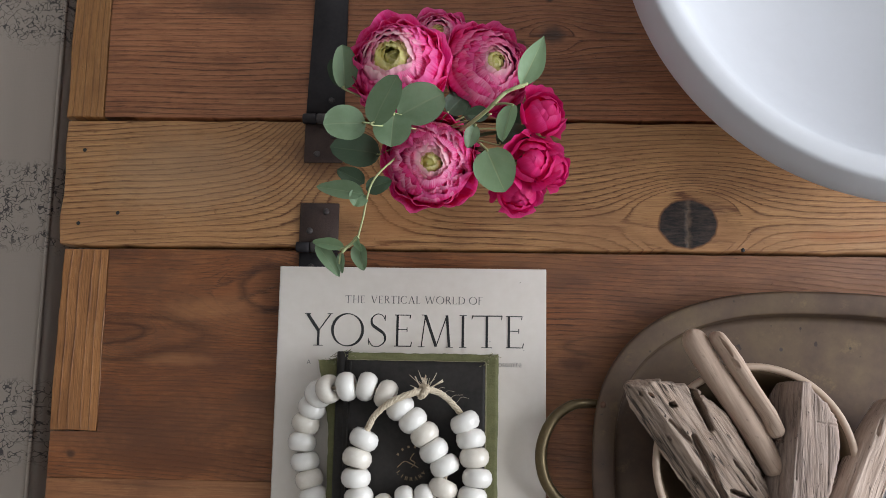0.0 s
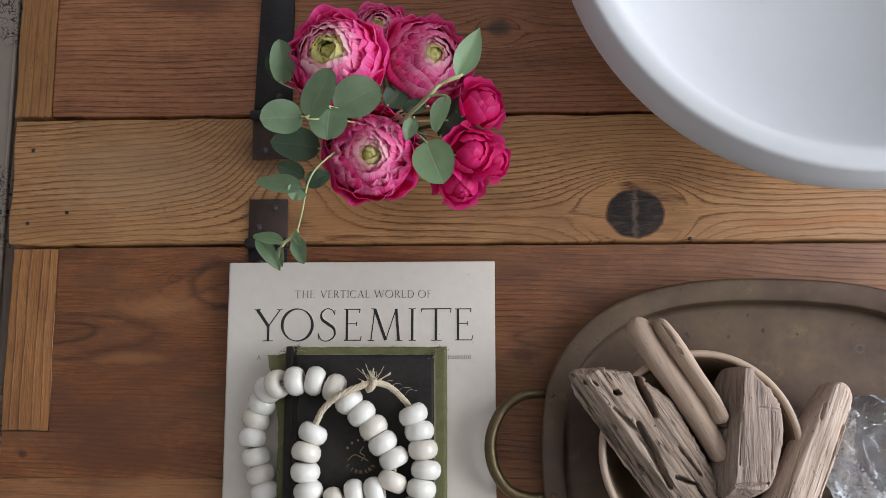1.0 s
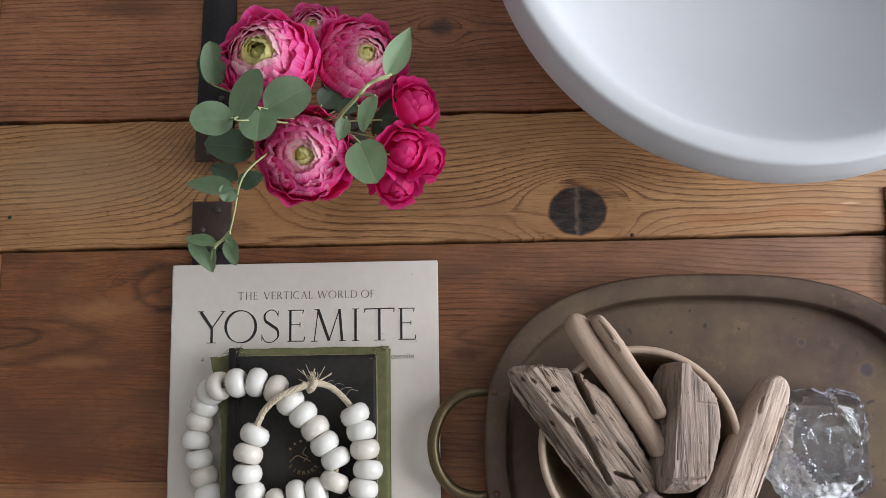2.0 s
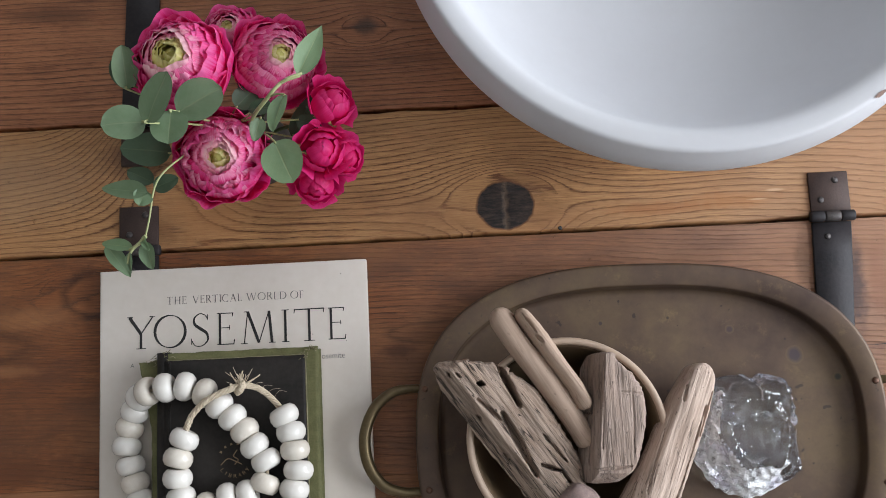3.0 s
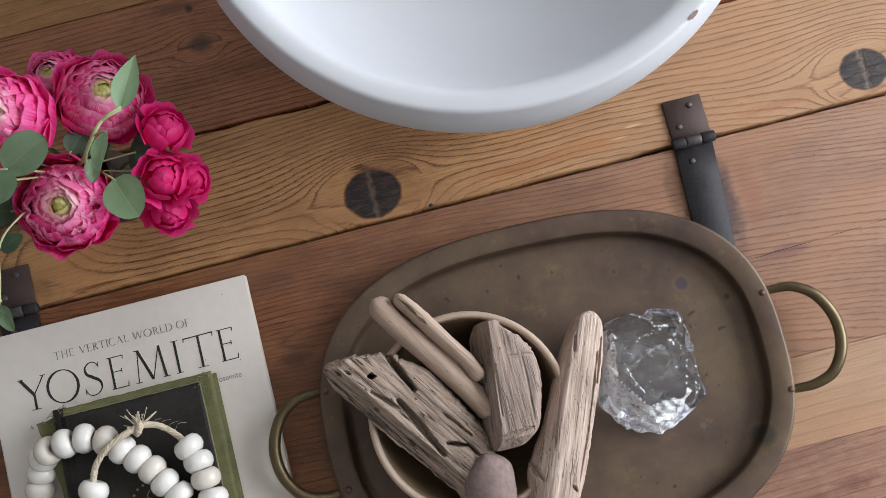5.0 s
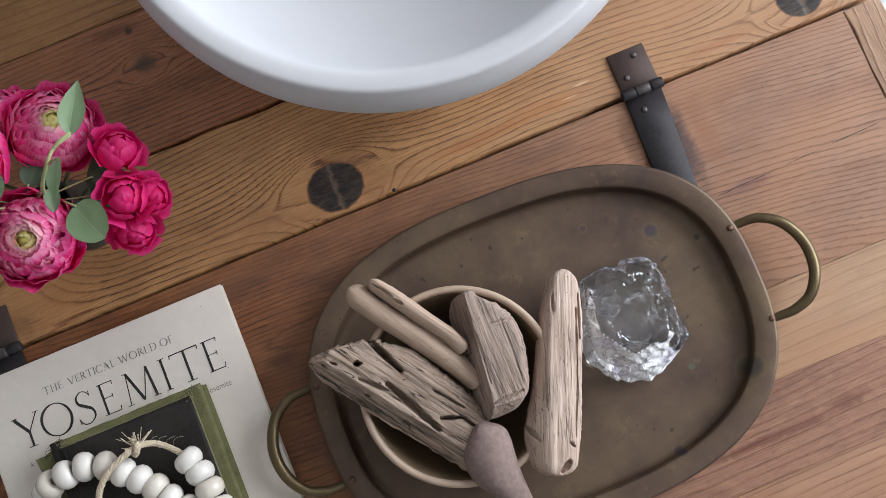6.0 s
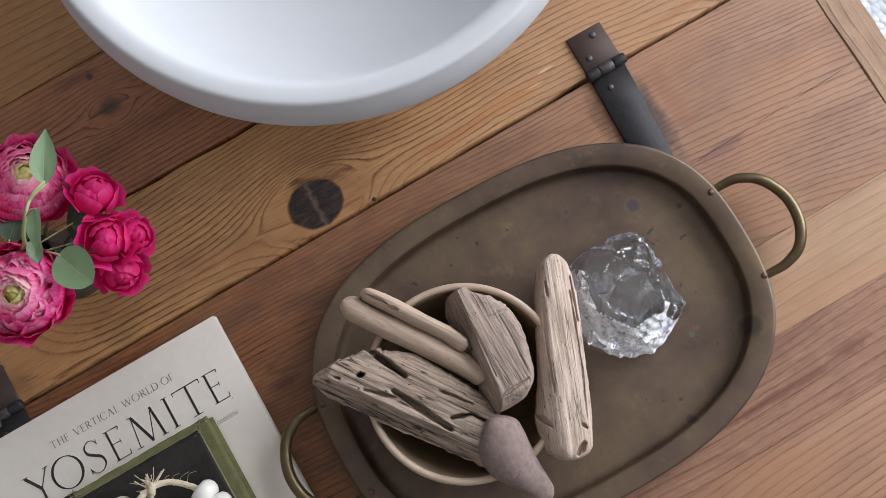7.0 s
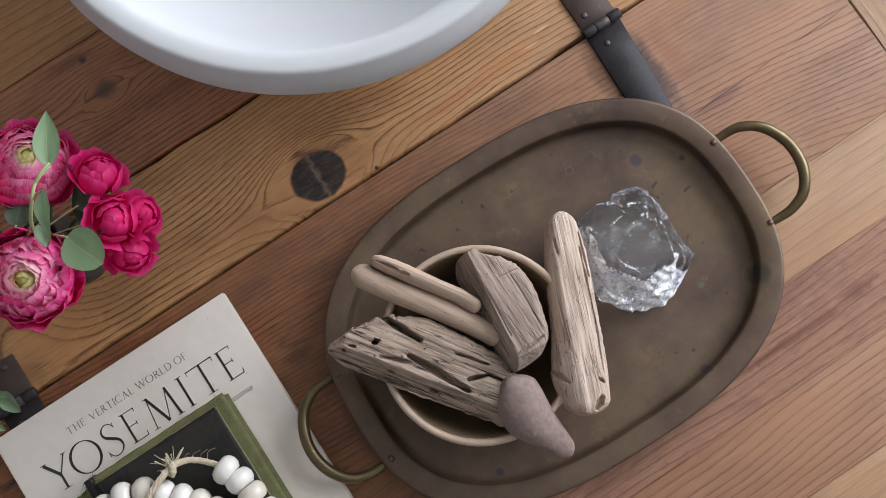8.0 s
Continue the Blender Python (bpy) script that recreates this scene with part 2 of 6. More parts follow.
# The widest dark patches, low at the left end, paint the light's fall-off.
WOOD_FRONT = wood("pine_front_board", (0.265, 0.092, 0.030), (0.044, 0.0135, 0.0055), 4.0, 265, contrast=1.0, heart=(-0.9, -0.16), pull=0.11, warp=0.017,
                  knots=((-0.285, 0.052, 0.011, 0.0), (-0.168, 0.092, 0.018, 0.0)),
                  stains_and_shade=((0.534, 0.072, 0.014, 0.056, (0.055, 0.036, 0.036), 0.85), (0.556, 0.072, 0.014, 0.05, (0.24, 0.10, 0.055), 0.5), (0.572, 0.014, 0.036, 0.008, (0.15, 0.062, 0.058), 0.55),
                          (0.49, 0.09, 0.01, 0.04, (0.10, 0.045, 0.02), 0.6), (-0.115, 0.085, 0.035, 0.05, (0.07, 0.028, 0.014), 0.75),
                          (0.12, 0.03, 0.02, 0.008, (0.08, 0.025, 0.012), 0.7), (-0.33, -0.058, 0.006, 0.005, (0.03, 0.015, 0.01), 0.9), (-0.24, -0.060, 0.12, 0.024, (0.110, 0.036, 0.012), 0.8), (-0.23, 0.02, 0.10, 0.10, (0.125, 0.043, 0.016), 0.4), (-0.27, 0.10, 0.04, 0.02, (0.10, 0.042, 0.02), 0.5), (-0.222, 0.074, 0.055, 0.016, (0.34, 0.155, 0.062), 0.45), (-0.24, 0.028, 0.05, 0.008, (0.36, 0.165, 0.068), 0.4), (-0.27, -0.030, 0.11, 0.034, (0.095, 0.036, 0.016), 0.6)),
                  worn=(0.41, 0.185, 0.068), dirt=0.8, wear=0.36, end_tone=(0.06, 0.60, (0.335, 0.187, 0.120), 0.92),
                  eyes=((-0.318, 0.052, 0.047, 0.0115, 0.85), (-0.325, 0.050, 0.118, 0.021, 0.6), (-0.150, 0.095, 0.033, 0.021, 0.75), (0.16, 0.045, 0.05, 0.010, 0.5)))
WOOD_FRONT_LIGHT = wood("pine_pale_board", (0.28, 0.115, 0.047), (0.10, 0.038, 0.015), 5.0, 90, heart=(0.2, -0.4), pull=0.05, contrast=0.7, worn=WORN,
                        end_tone=(0.2, 0.45, (0.415, 0.255, 0.150), 1.0))
WOOD_FRONT_PINK = wood("pine_pink_board", (0.33, 0.168, 0.107), (0.13, 0.052, 0.031), 6.0, 130, heart=(0.5, -0.3), pull=0.04, worn=WORN,
                       stains_and_shade=((0.50, -0.20, 0.1, 0.006, (0.12, 0.035, 0.02), 0.7), (0.57, -0.195, 0.03, 0.008, (0.12, 0.035, 0.02), 0.6)))
WOOD_FRONT_LOW = wood("pine_brown_board", (0.19, 0.070, 0.026), (0.066, 0.022, 0.009), 7.0, 140, heart=(-0.2, 0.3), pull=0.05, worn=WORN,
                      stains_and_shade=((-0.33, -0.058, 0.006, 0.005, (0.03, 0.015, 0.01), 0.9),), end_tone=(0.1, 0.5, (0.40, 0.22, 0.135), 0.9))
WOOD_CLEAT_BACK = wood("pine_cleat_back", (0.38, 0.18, 0.06), (0.17, 0.068, 0.022), 8.0, 140, axis="y", heart=(0.3, 0.2), pull=0.02, worn=WORN)
WOOD_CLEAT_FRONT = wood("pine_cleat_front", (0.42, 0.185, 0.062), (0.12, 0.042, 0.014), 9.0, 110, axis="y", heart=(0.1, -0.6), pull=0.05, worn=WORN)
WOOD_CLEAT_RIGHT = wood("pine_cleat_pale", (0.38, 0.23, 0.135), (0.17, 0.085, 0.05), 10.0, 110, axis="y", heart=(0.05, 0.6), pull=0.10, warp=0.03, worn=WORN)
WOOD_BODY = wood("pine_trunk_side", (0.20, 0.09, 0.04), (0.09, 0.036, 0.016), 11.0, 120, worn=WORN)


# ---- other materials ----
def plain(name, colour, other, rough, scale=40.0, metal=0.0, bump=0.15, depth=0.0005, detail=5.0, spec=0.5):
    """A surface with mottling at two scales and fine relief."""
    n = Nodes(name)
    v = n.coords()
    a = n.noise(v, scale, detail, 0.6)
    b = n.noise(v, scale * 9, 3.0, 0.6)
    c = n.mix(n.ramp(n.m("ADD", n.m("MULTIPLY", a, 0.65), n.m("MULTIPLY", b, 0.35)), [(0.32, 0.0), (0.68, 1.0)]), colour, other)
    n.bsdf.inputs["Metallic"].default_value = metal
    n.bsdf.inputs["Specular IOR Level"].default_value = spec
    return n.done(Base_Color=c, Roughness=n.m("ADD", rough, n.m("MULTIPLY", n.m("SUBTRACT", a, 0.5), 0.25)), Normal=n.bump(b, bump, depth))


IRON = plain("blackened_iron", (0.016, 0.015, 0.017), (0.038, 0.033, 0.035), 0.52, 28, 0.1, 0.35, 0.0007, spec=0.22)
IRON_RUST = plain("rusty_iron", (0.040, 0.026, 0.023), (0.075, 0.048, 0.040), 0.6, 70, 0.3, 0.4, 0.0008, spec=0.35)
IRON_WORN = plain("rubbed_iron", (0.035, 0.031, 0.031), (0.12, 0.105, 0.10), 0.48, 90, 0.55, 0.4, 0.0006)
BOWL_WHITE = plain("matt_white_plaster", (0.555, 0.557, 0.580), (0.536, 0.536, 0.556), 0.62, 14, 0, 0.06, 0.0006)
CHIP = plain("chipped_clay", (0.26, 0.17, 0.13), (0.18, 0.11, 0.09), 0.8, 200)
PAPER = plain("aged_cream_paper", (0.70, 0.645, 0.585), (0.635, 0.575, 0.505), 0.42, 12, 0, 0.05, 0.0003)
PAGES = plain("page_edges", (0.62, 0.54, 0.40), (0.46, 0.38, 0.26), 0.8, 300)
INK = plain("black_ink", (0.012, 0.012, 0.013), (0.02, 0.02, 0.02), 0.6, 80)
GREY_INK = plain("grey_ink", (0.13, 0.125, 0.12), (0.18, 0.17, 0.16), 0.7, 80)
GREEN_CLOTH = plain("olive_green_cloth", (0.078, 0.080, 0.026), (0.160, 0.155, 0.066), 0.8, 80, 0, 0.5, 0.0006)
BLACK_LEATHER = plain("worn_black_leather", (0.011, 0.010, 0.009), (0.034, 0.029, 0.026), 0.6, 28, 0, 0.3, 0.0005, spec=0.25)
FRAYED = plain("frayed_board", (0.34, 0.29, 0.19), (0.15, 0.15, 0.07), 0.9, 250, 0, 0.6, 0.0008)
GOLD = plain("dull_gold_stamp", (0.42, 0.29, 0.17), (0.22, 0.15, 0.09), 0.5, 300, 0.2)
BEAD = plain("glazed_white_bead", (0.76, 0.735, 0.69), (0.70, 0.665, 0.61), 0.2, 30, 0, 0.03, 0.0004)
BEAD_WARM = plain("cream_glazed_bead", (0.72, 0.675, 0.60), (0.63, 0.565, 0.48), 0.22, 40, 0, 0.03, 0.0004)
CORD = plain("jute_cord", (0.71, 0.61, 0.47), (0.56, 0.46, 0.33), 0.9, 200, 0, 0.8, 0.001)
RIM_WOOD = plain("pale_turned_rim", (0.46, 0.344, 0.258), (0.38, 0.278, 0.206), 0.5, 60, 0, 0.1, 0.0004)
STONE = plain("mauve_stone", (0.30, 0.215, 0.190), (0.165, 0.118, 0.108), 0.85, 220, 0, 0.6, 0.0010)
STEM = plain("pale_green_stem", (0.27, 0.31, 0.12), (0.40, 0.41, 0.22), 0.6, 100)
STEM_DARK = plain("dark_green_stem", (0.06, 0.09, 0.03), (0.10, 0.12, 0.05), 0.6, 100)
VASE = plain("dark_stoneware", (0.035, 0.033, 0.030), (0.06, 0.055, 0.05), 0.5, 60)
WALL = plain("white_wall_paint", (0.58, 0.57, 0.55), (0.54, 0.53, 0.51), 0.85, 6, 0, 0.2, 0.0008)
CEILING = plain("white_ceiling_paint", (0.66, 0.66, 0.65), (0.63, 0.63, 0.62), 0.9, 6)
FLOOR = wood("oak_floor", (0.28, 0.16, 0.08), (0.15, 0.075, 0.035), 12.0, 90)
FRAME_WHITE = plain("white_window_paint", (0.78, 0.78, 0.76), (0.72, 0.72, 0.70), 0.4, 20)


def brass_tray():
    n = Nodes("aged_brass")
    v = n.coords()
    x, y, _ = n.split(v)
    cloud = n.noise(v, 11.0, 6.0, 0.65)
    fine = n.noise(v, 130.0, 4.0, 0.65)
    c = n.ramp(cloud, [(0.34, (0.060, 0.036, 0.028)), (0.5, (0.096, 0.061, 0.042)), (0.66, (0.134, 0.090, 0.052))])
    c = n.mix(n.m("MULTIPLY", n.ramp(fine, [(0.5, 0.0), (0.75, 1.0)]), 0.35), c, (0.075, 0.052, 0.035))
    pit = n.ramp(n.noise(v, 95.0, 2.0), [(0.25, 1.0), (0.29, 0.0)])
    c = n.mix(n.m("MULTIPLY", pit, 0.7), c, (0.03, 0.022, 0.022))
    scuff = n.ramp(n.noise(v, 38.0, 6.0, 0.75), [(0.58, 0.0), (0.70, 1.0)])
    c = n.mix(n.m("MULTIPLY", scuff, 0.45), c, (0.21, 0.145, 0.07))
    for at, r, tone, ring in (((0.471, 0.009), 0.0085, (0.055, 0.040, 0.055), 1.9), ((0.416, 0.034), 0.0042, (0.06, 0.04, 0.045), 1.6),
                              ((0.507, -0.012), 0.0042, (0.028, 0.03, 0.028), 1.2), ((0.362, 0.047), 0.002, (0.05, 0.035, 0.03), 1.3),
                              ((0.302, 0.045), 0.0025, (0.05, 0.035, 0.04), 1.3), ((0.215, -0.154), 0.006, (0.035, 0.028, 0.035), 1.3),
                              ((0.455, -0.116), 0.003, (0.06, 0.11, 0.085), 1.1), ((0.500, -0.135), 0.013, (0.04, 0.034, 0.028), 1.3),
                              ((0.415, -0.178), 0.006, (0.05, 0.035, 0.05), 1.3), ((0.535, -0.12), 0.006, (0.05, 0.055, 0.06), 1.2)):
        d = spot(n, x, y, at, r, r, v, 0.5)
        c = n.mix(n.m("MULTIPLY", n.ramp(d, [(0.9, 0.5), (ring, 0.0)]), 0.5), c, (0.23, 0.165, 0.06))
        c = n.mix(n.m("MULTIPLY", n.ramp(d, [(0.45, 1.0), (1.0, 0.0)]), 0.85), c, tone)
    n.bsdf.inputs["Metallic"].default_value = 0.45
    rough = n.m("ADD", 0.34, n.m("MULTIPLY", cloud, 0.25))
    return n.done(Base_Color=c, Roughness=rough, Normal=n.bump(n.m("ADD", n.noise(v, 45.0, 3.0), n.m("MULTIPLY", fine, 0.3)), 0.22, 0.0012))


BRASS = brass_tray()
BRASS_HANDLE = plain("rubbed_brass", (0.155, 0.116, 0.060), (0.100, 0.074, 0.040), 0.38, 50, 0.75, 0.15, 0.0005)
COPPER = plain("copper_rivet", (0.16, 0.085, 0.055), (0.10, 0.06, 0.045), 0.45, 200, 0.7)


def driftwood_material(name, pale, dark, seed, deep=0.9, lines=1.0):
    """Weathered grey wood: long fibres, thin dark checks, worm pits."""
    n = Nodes(name)
    v = n.coords()
    x, y, z = n.split(v)

    def along(fx, fy, off):
        return n.join(n.m("ADD", n.m("MULTIPLY", x, fx), seed + off), n.m("MULTIPLY", y, fy), n.m("MULTIPLY", z, fy))

    streak = n.noise(along(18.0, 330.0, 0.0), 1.0, 6.0, 0.68)
    broad = n.noise(along(11.0, 90.0, 4.0), 1.0, 4.0, 0.6)
    fine = n.noise(along(70.0, 1100.0, 8.0), 1.0, 3.0, 0.6)
    c = n.ramp(n.m("ADD", n.m("MULTIPLY", streak, 0.65), n.m("MULTIPLY", broad, 0.35)), [(0.36, dark), (0.50, tuple(0.6 * a + 0.4 * b for a, b in zip(pale, dark))), (0.63, pale)])
    c = n.mix(n.m("MULTIPLY", n.ramp(n.noise(along(22.0, 60.0, 41.0), 1.0, 5.0, 0.65), [(0.44, 0.0), (0.64, 1.0)]), 0.55 * lines), c, tuple(k * q for k, q in zip(pale, (0.58, 0.51, 0.45))))
    c = n.mix(n.m("MULTIPLY", n.ramp(fine, [(0.35, 1.0), (0.5, 0.0)]), 0.35 * lines), c, dark)
    check = n.ramp(n.m("ABSOLUTE", n.m("SUBTRACT", n.noise(along(9.0, 150.0, 15.0), 1.0, 3.0, 0.55), 0.5)), [(0.007, 1.0), (0.022, 0.0)])
    check = n.m("MULTIPLY", check, n.ramp(n.noise(along(16.0, 60.0, 21.0), 1.0, 2.0), [(0.46, 0.0), (0.53, 1.0)]))
    pits = n.ramp(n.noise(along(170.0, 330.0, 30.0), 1.0, 2.0), [(0.27, 1.0), (0.32, 0.0)])
    holes = n.m("MAXIMUM", check, pits)
    c = n.mix(n.m("MULTIPLY", holes, deep), c, (0.030, 0.021, 0.016))
    height = n.m("SUBTRACT", n.m("ADD", streak, n.m("MULTIPLY", fine, 0.35)), n.m("MULTIPLY", holes, 1.4 * deep))
    return n.done(Base_Color=c, Roughness=0.85, Normal=n.bump(height, 0.7 * lines + 0.1, 0.0022))


DRIFT_GREY = driftwood_material("grey_driftwood", (0.47, 0.355, 0.278), (0.100, 0.069, 0.052), 1.0)
DRIFT_TAN = driftwood_material("tan_driftwood", (0.58, 0.452, 0.372), (0.31, 0.226, 0.178), 5.0, 0.6, 0.6)
DRIFT_SMOOTH = driftwood_material("smooth_driftwood", (0.50, 0.370, 0.284), (0.37, 0.266, 0.200), 9.0, 0.25, 0.25)
DRIFT_SILVER = driftwood_material("silver_driftwood", (0.47, 0.362, 0.302), (0.140, 0.101, 0.083), 13.0, 0.5, 0.8)


def glass(name, chipped):
    """Clear glass; chipped: how much milky white stands in for light refracted at its breaks."""
    n = Nodes(name)
    v = n.coords()
    n.bsdf.inputs["IOR"].default_value = 1.5
    big = n.node("ShaderNodeTexVoronoi", 0, {"Vector": v, "Scale": 26.0})
    small = n.node("ShaderNodeTexVoronoi", 0, {"Vector": n.node("ShaderNodeVectorMath", 0, {0: v, 1: (3.1, 1.7, 0.4)}, operation="ADD"), "Scale": 120.0})
    scallop = n.m("ADD", n.m("MULTIPLY", big, big), n.m("MULTIPLY", n.m("MULTIPLY", small, small), 0.10))
    mottle = n.noise(v, 95.0, 6.0, 0.8)
    veil = n.ramp(mottle, [(0.52 - 0.16 * chipped, 0.99 - 0.12 * chipped), (0.64 - 0.10 * chipped, 0.80 - 0.68 * chipped)])
    tint = n.mix(n.ramp(n.noise(v, 28.0, 2.0), [(0.5, 0.0), (0.72, 1.0)]), (0.97, 0.98, 1.0), (0.84, 0.81, 0.98))
    rough = n.ramp(mottle, [(0.4, 0.008), (0.65, 0.02 + 0.25 * chipped)])
    return n.done(Base_Color=tint, Roughness=rough, Transmission_Weight=veil, Normal=n.bump(scallop, 0.25 + 0.2 * chipped, 0.003))


GLASS = glass("clear_glass", 0.0)
GLASS_CHIPPED_LIT = glass("chipped_lit_glass", 1.0)


def pane_glass():
    n = Nodes("window_glass")
    n.bsdf.inputs["Transmission Weight"].default_value = 1.0
    return n.done(Base_Color=(0.98, 0.99, 0.99), Roughness=0.0, IOR=1.02)


PANE = pane_glass()


def toile():
    """Cream linen with sprays of fine grey line drawing."""
    n = Nodes("cream_toile_linen")
    v = n.coords()
    x, y, z = n.split(v)
    flat = n.join(n.m("ADD", x, n.m("MULTIPLY", z, 0.9)), y, 0.0)
    weave = n.m("ADD", n.noise(n.join(n.m("MULTIPLY", x, 60.0), n.m("MULTIPLY", y, 1200.0), z), 1.0, 2.0), n.noise(n.join(n.m("MULTIPLY", x, 1200.0), n.m("MULTIPLY", y, 60.0), z), 1.0, 2.0))
    shade = n.noise(n.join(n.m("MULTIPLY", x, 24.0), n.m("MULTIPLY", y, 3.0), z), 1.0, 3.0)
    c = n.mix(shade, (0.44, 0.375, 0.320), (0.53, 0.455, 0.392))
    a = n.noise(flat, 95.0, 1.5, 0.5)
    b = n.noise(flat, 140.0, 1.0, 0.4)
    la = n.ramp(n.m("ABSOLUTE", n.m("SUBTRACT", a, 0.5)), [(0.013, 1.0), (0.023, 0.0)])
    lb = n.ramp(n.m("ABSOLUTE", n.m("SUBTRACT", b, 0.56)), [(0.009, 1.0), (0.020, 0.0)])
    lines = n.m("MAXIMUM", la, lb)
    # sprays repeat along the cloth, about 0.2 m apart
    rep = n.m("PINGPONG", n.m("ADD", n.m("ADD", y, 0.033), n.m("MULTIPLY", n.m("SUBTRACT", n.noise(flat, 14.0, 2.0), 0.5), 0.06)), 0.118)
    mask = n.m("MULTIPLY", n.ramp(rep, [(0.038, 1.0), (0.052, 0.0)]), n.ramp(n.noise(flat, 30.0, 2.0), [(0.36, 0.0), (0.44, 1.0)]))
    c = n.mix(n.m("MULTIPLY", n.m("MULTIPLY", lines, mask), 0.9), c, (0.065, 0.060, 0.062))
    return n.done(Base_Color=c, Roughness=0.9, Normal=n.bump(weave, 0.25, 0.0005))


TOILE = toile()


def knit():
    n = Nodes("white_woven_wool")
    v = n.coords()
    cells = n.node("ShaderNodeTexVoronoi", 0, {"Vector": v, "Scale": 90.0, "Randomness": 0.55})
    c = n.mix(n.ramp(cells, [(0.1, 0.0), (0.6, 1.0)]), (0.72, 0.74, 0.76), (0.50, 0.53, 0.57))
    return n.done(Base_Color=c, Roughness=0.95, Normal=n.bump(n.m("MULTIPLY", cells, -1.0), 0.9, 0.006))


KNIT = knit()


def leaf_material(name, colour, vein, under):
    n = Nodes(name)
    uv = n.coords("UV")
    x, y, _ = n.split(uv)
    mid = n.m("ABSOLUTE", n.m("SUBTRACT", x, 0.5))
    rib = n.ramp(mid, [(0.008, 1.0), (0.03, 0.0)])
    side = n.ramp(n.m("FRACT", n.m("MULTIPLY", n.m("SUBTRACT", y, n.m("MULTIPLY", mid, 0.9)), 7.0)), [(0.0, 0.5), (0.08, 0.0), (0.92, 0.0), (1.0, 0.5)])
    mott = n.noise(n.coords(), 120.0, 4.0, 0.6)
    c = n.mix(mott, colour, under)
    c = n.mix(n.m("MULTIPLY", n.m("MAXIMUM", rib, n.m("MULTIPLY", side, 0.5)), 0.6), c, vein)
    n.thin(c, 0.25)
    return n.done(Base_Color=c, Roughness=0.55, Normal=n.bump(n.m("ADD", mott, n.m("MULTIPLY", rib, -0.6)), 0.3, 0.0008))


LEAF = leaf_material("eucalyptus_leaf", (0.118, 0.190, 0.092), (0.23, 0.29, 0.16), (0.185, 0.265, 0.160))
LEAF_DARK = leaf_material("dark_leaf", (0.040, 0.075, 0.038), (0.09, 0.13, 0.07), (0.06, 0.095, 0.055))
LEAF_BRIGHT = leaf_material("fresh_leaf", (0.17, 0.275, 0.125), (0.32, 0.38, 0.20), (0.22, 0.325, 0.19))


def petal_material(name, base, rim, streak):
    n = Nodes(name)
    x, y, _ = n.split(n.coords("UV"))
    veins = n.noise(n.join(n.m("MULTIPLY", x, 26.0), n.m("MULTIPLY", y, 2.5), n.node("ShaderNodeObjectInfo", "Random")), 1.0, 4.0, 0.6)
    c = n.mix(n.m("MULTIPLY", n.ramp(veins, [(0.4, 0.0), (0.66, 1.0)]), 0.75), base, streak)
    rnd = n.node("ShaderNodeObjectInfo", "Random")
    edge = n.ramp(n.m("ADD", y, n.m("MULTIPLY", n.m("SUBTRACT", veins, 0.5), 0.3)), [(0.80, 0.0), (0.98, 1.0)])
    c = n.mix(n.m("MULTIPLY", edge, n.m("ADD", 0.35, n.m("MULTIPLY", rnd, 0.5))), c, rim)
    n.thin(c, 0.42)
    return n.done(Base_Color=c, Roughness=0.6, Normal=n.bump(veins, 0.3, 0.0006))


PETAL_OUT = petal_material("magenta_petal", (0.84, 0.014, 0.215), (0.92, 0.22, 0.52), (0.88, 0.065, 0.370))
PETAL_MID = petal_material("pink_petal", (0.83, 0.045, 0.265), (0.94, 0.50, 0.68), (0.90, 0.20, 0.48))
PETAL_PALE = petal_material("pale_pink_petal", (0.90, 0.38, 0.53), (0.93, 0.74, 0.70), (0.84, 0.12, 0.40))
PETAL_LIME = petal_material("lime_petal", (0.66, 0.64, 0.18), (0.82, 0.76, 0.42), (0.76, 0.58, 0.30))
PETAL_BUD = petal_material("crimson_petal", (0.78, 0.008, 0.175), (0.86, 0.06, 0.31), (0.80, 0.02, 0.22))


# ---- building helpers ----
PLACED = {}


def thing(name, at, label, category, group="", kind=""):
    """An empty at the thing's base, to carry its parts."""
    ob = new(name)
    ob.location = at
    ob.empty_display_size = 0.02
    PLACED[ob] = Matrix.Translation(at)
    return tagged(ob, label, category, group, kind)


def link_mesh(name, me, parent=None, label="", m=None):
    """Links a mesh under a thing or a part, at the world pose m."""
    ob = new(name, me)
    m = m or Matrix.Identity(4)
    if parent is not None:
        ob.parent = parent
        ob.matrix_parent_inverse = PLACED[parent].inverted()
    ob.matrix_basis = m
    PLACED[ob] = m
    return tagged(ob, label)


def to_mesh(name, bm, material, smooth=True):
    me = bpy.data.meshes.new(name)
    bmesh.ops.recalc_face_normals(bm, faces=bm.faces)
    for f in bm.faces:
        f.smooth = smooth
    bm.to_mesh(me)
    bm.free()
    for mt in material if isinstance(material, (list, tuple)) else (material,):
        me.materials.append(mt)
    return me


def part(name, bm, material, parent=None, label="", m=None, smooth=True):
    return link_mesh(name, to_mesh(name, bm, material, smooth), parent, label, m)


def box(lo, hi, bevel=0.0, segments=2, bm=None):
    bm = bm or bmesh.new()
    vs = bmesh.ops.create_cube(bm, size=1.0)["verts"]
    for v in vs:
        v.co = Vector((lo[i] + (v.co[i] + 0.5) * (hi[i] - lo[i]) for i in range(3)))
    if bevel > 0:
        edges = list({e for v in vs for e in v.link_edges})
        bmesh.ops.bevel(bm, geom=edges, offset=bevel, segments=segments, affect="EDGES", profile=0.6)
    return bm


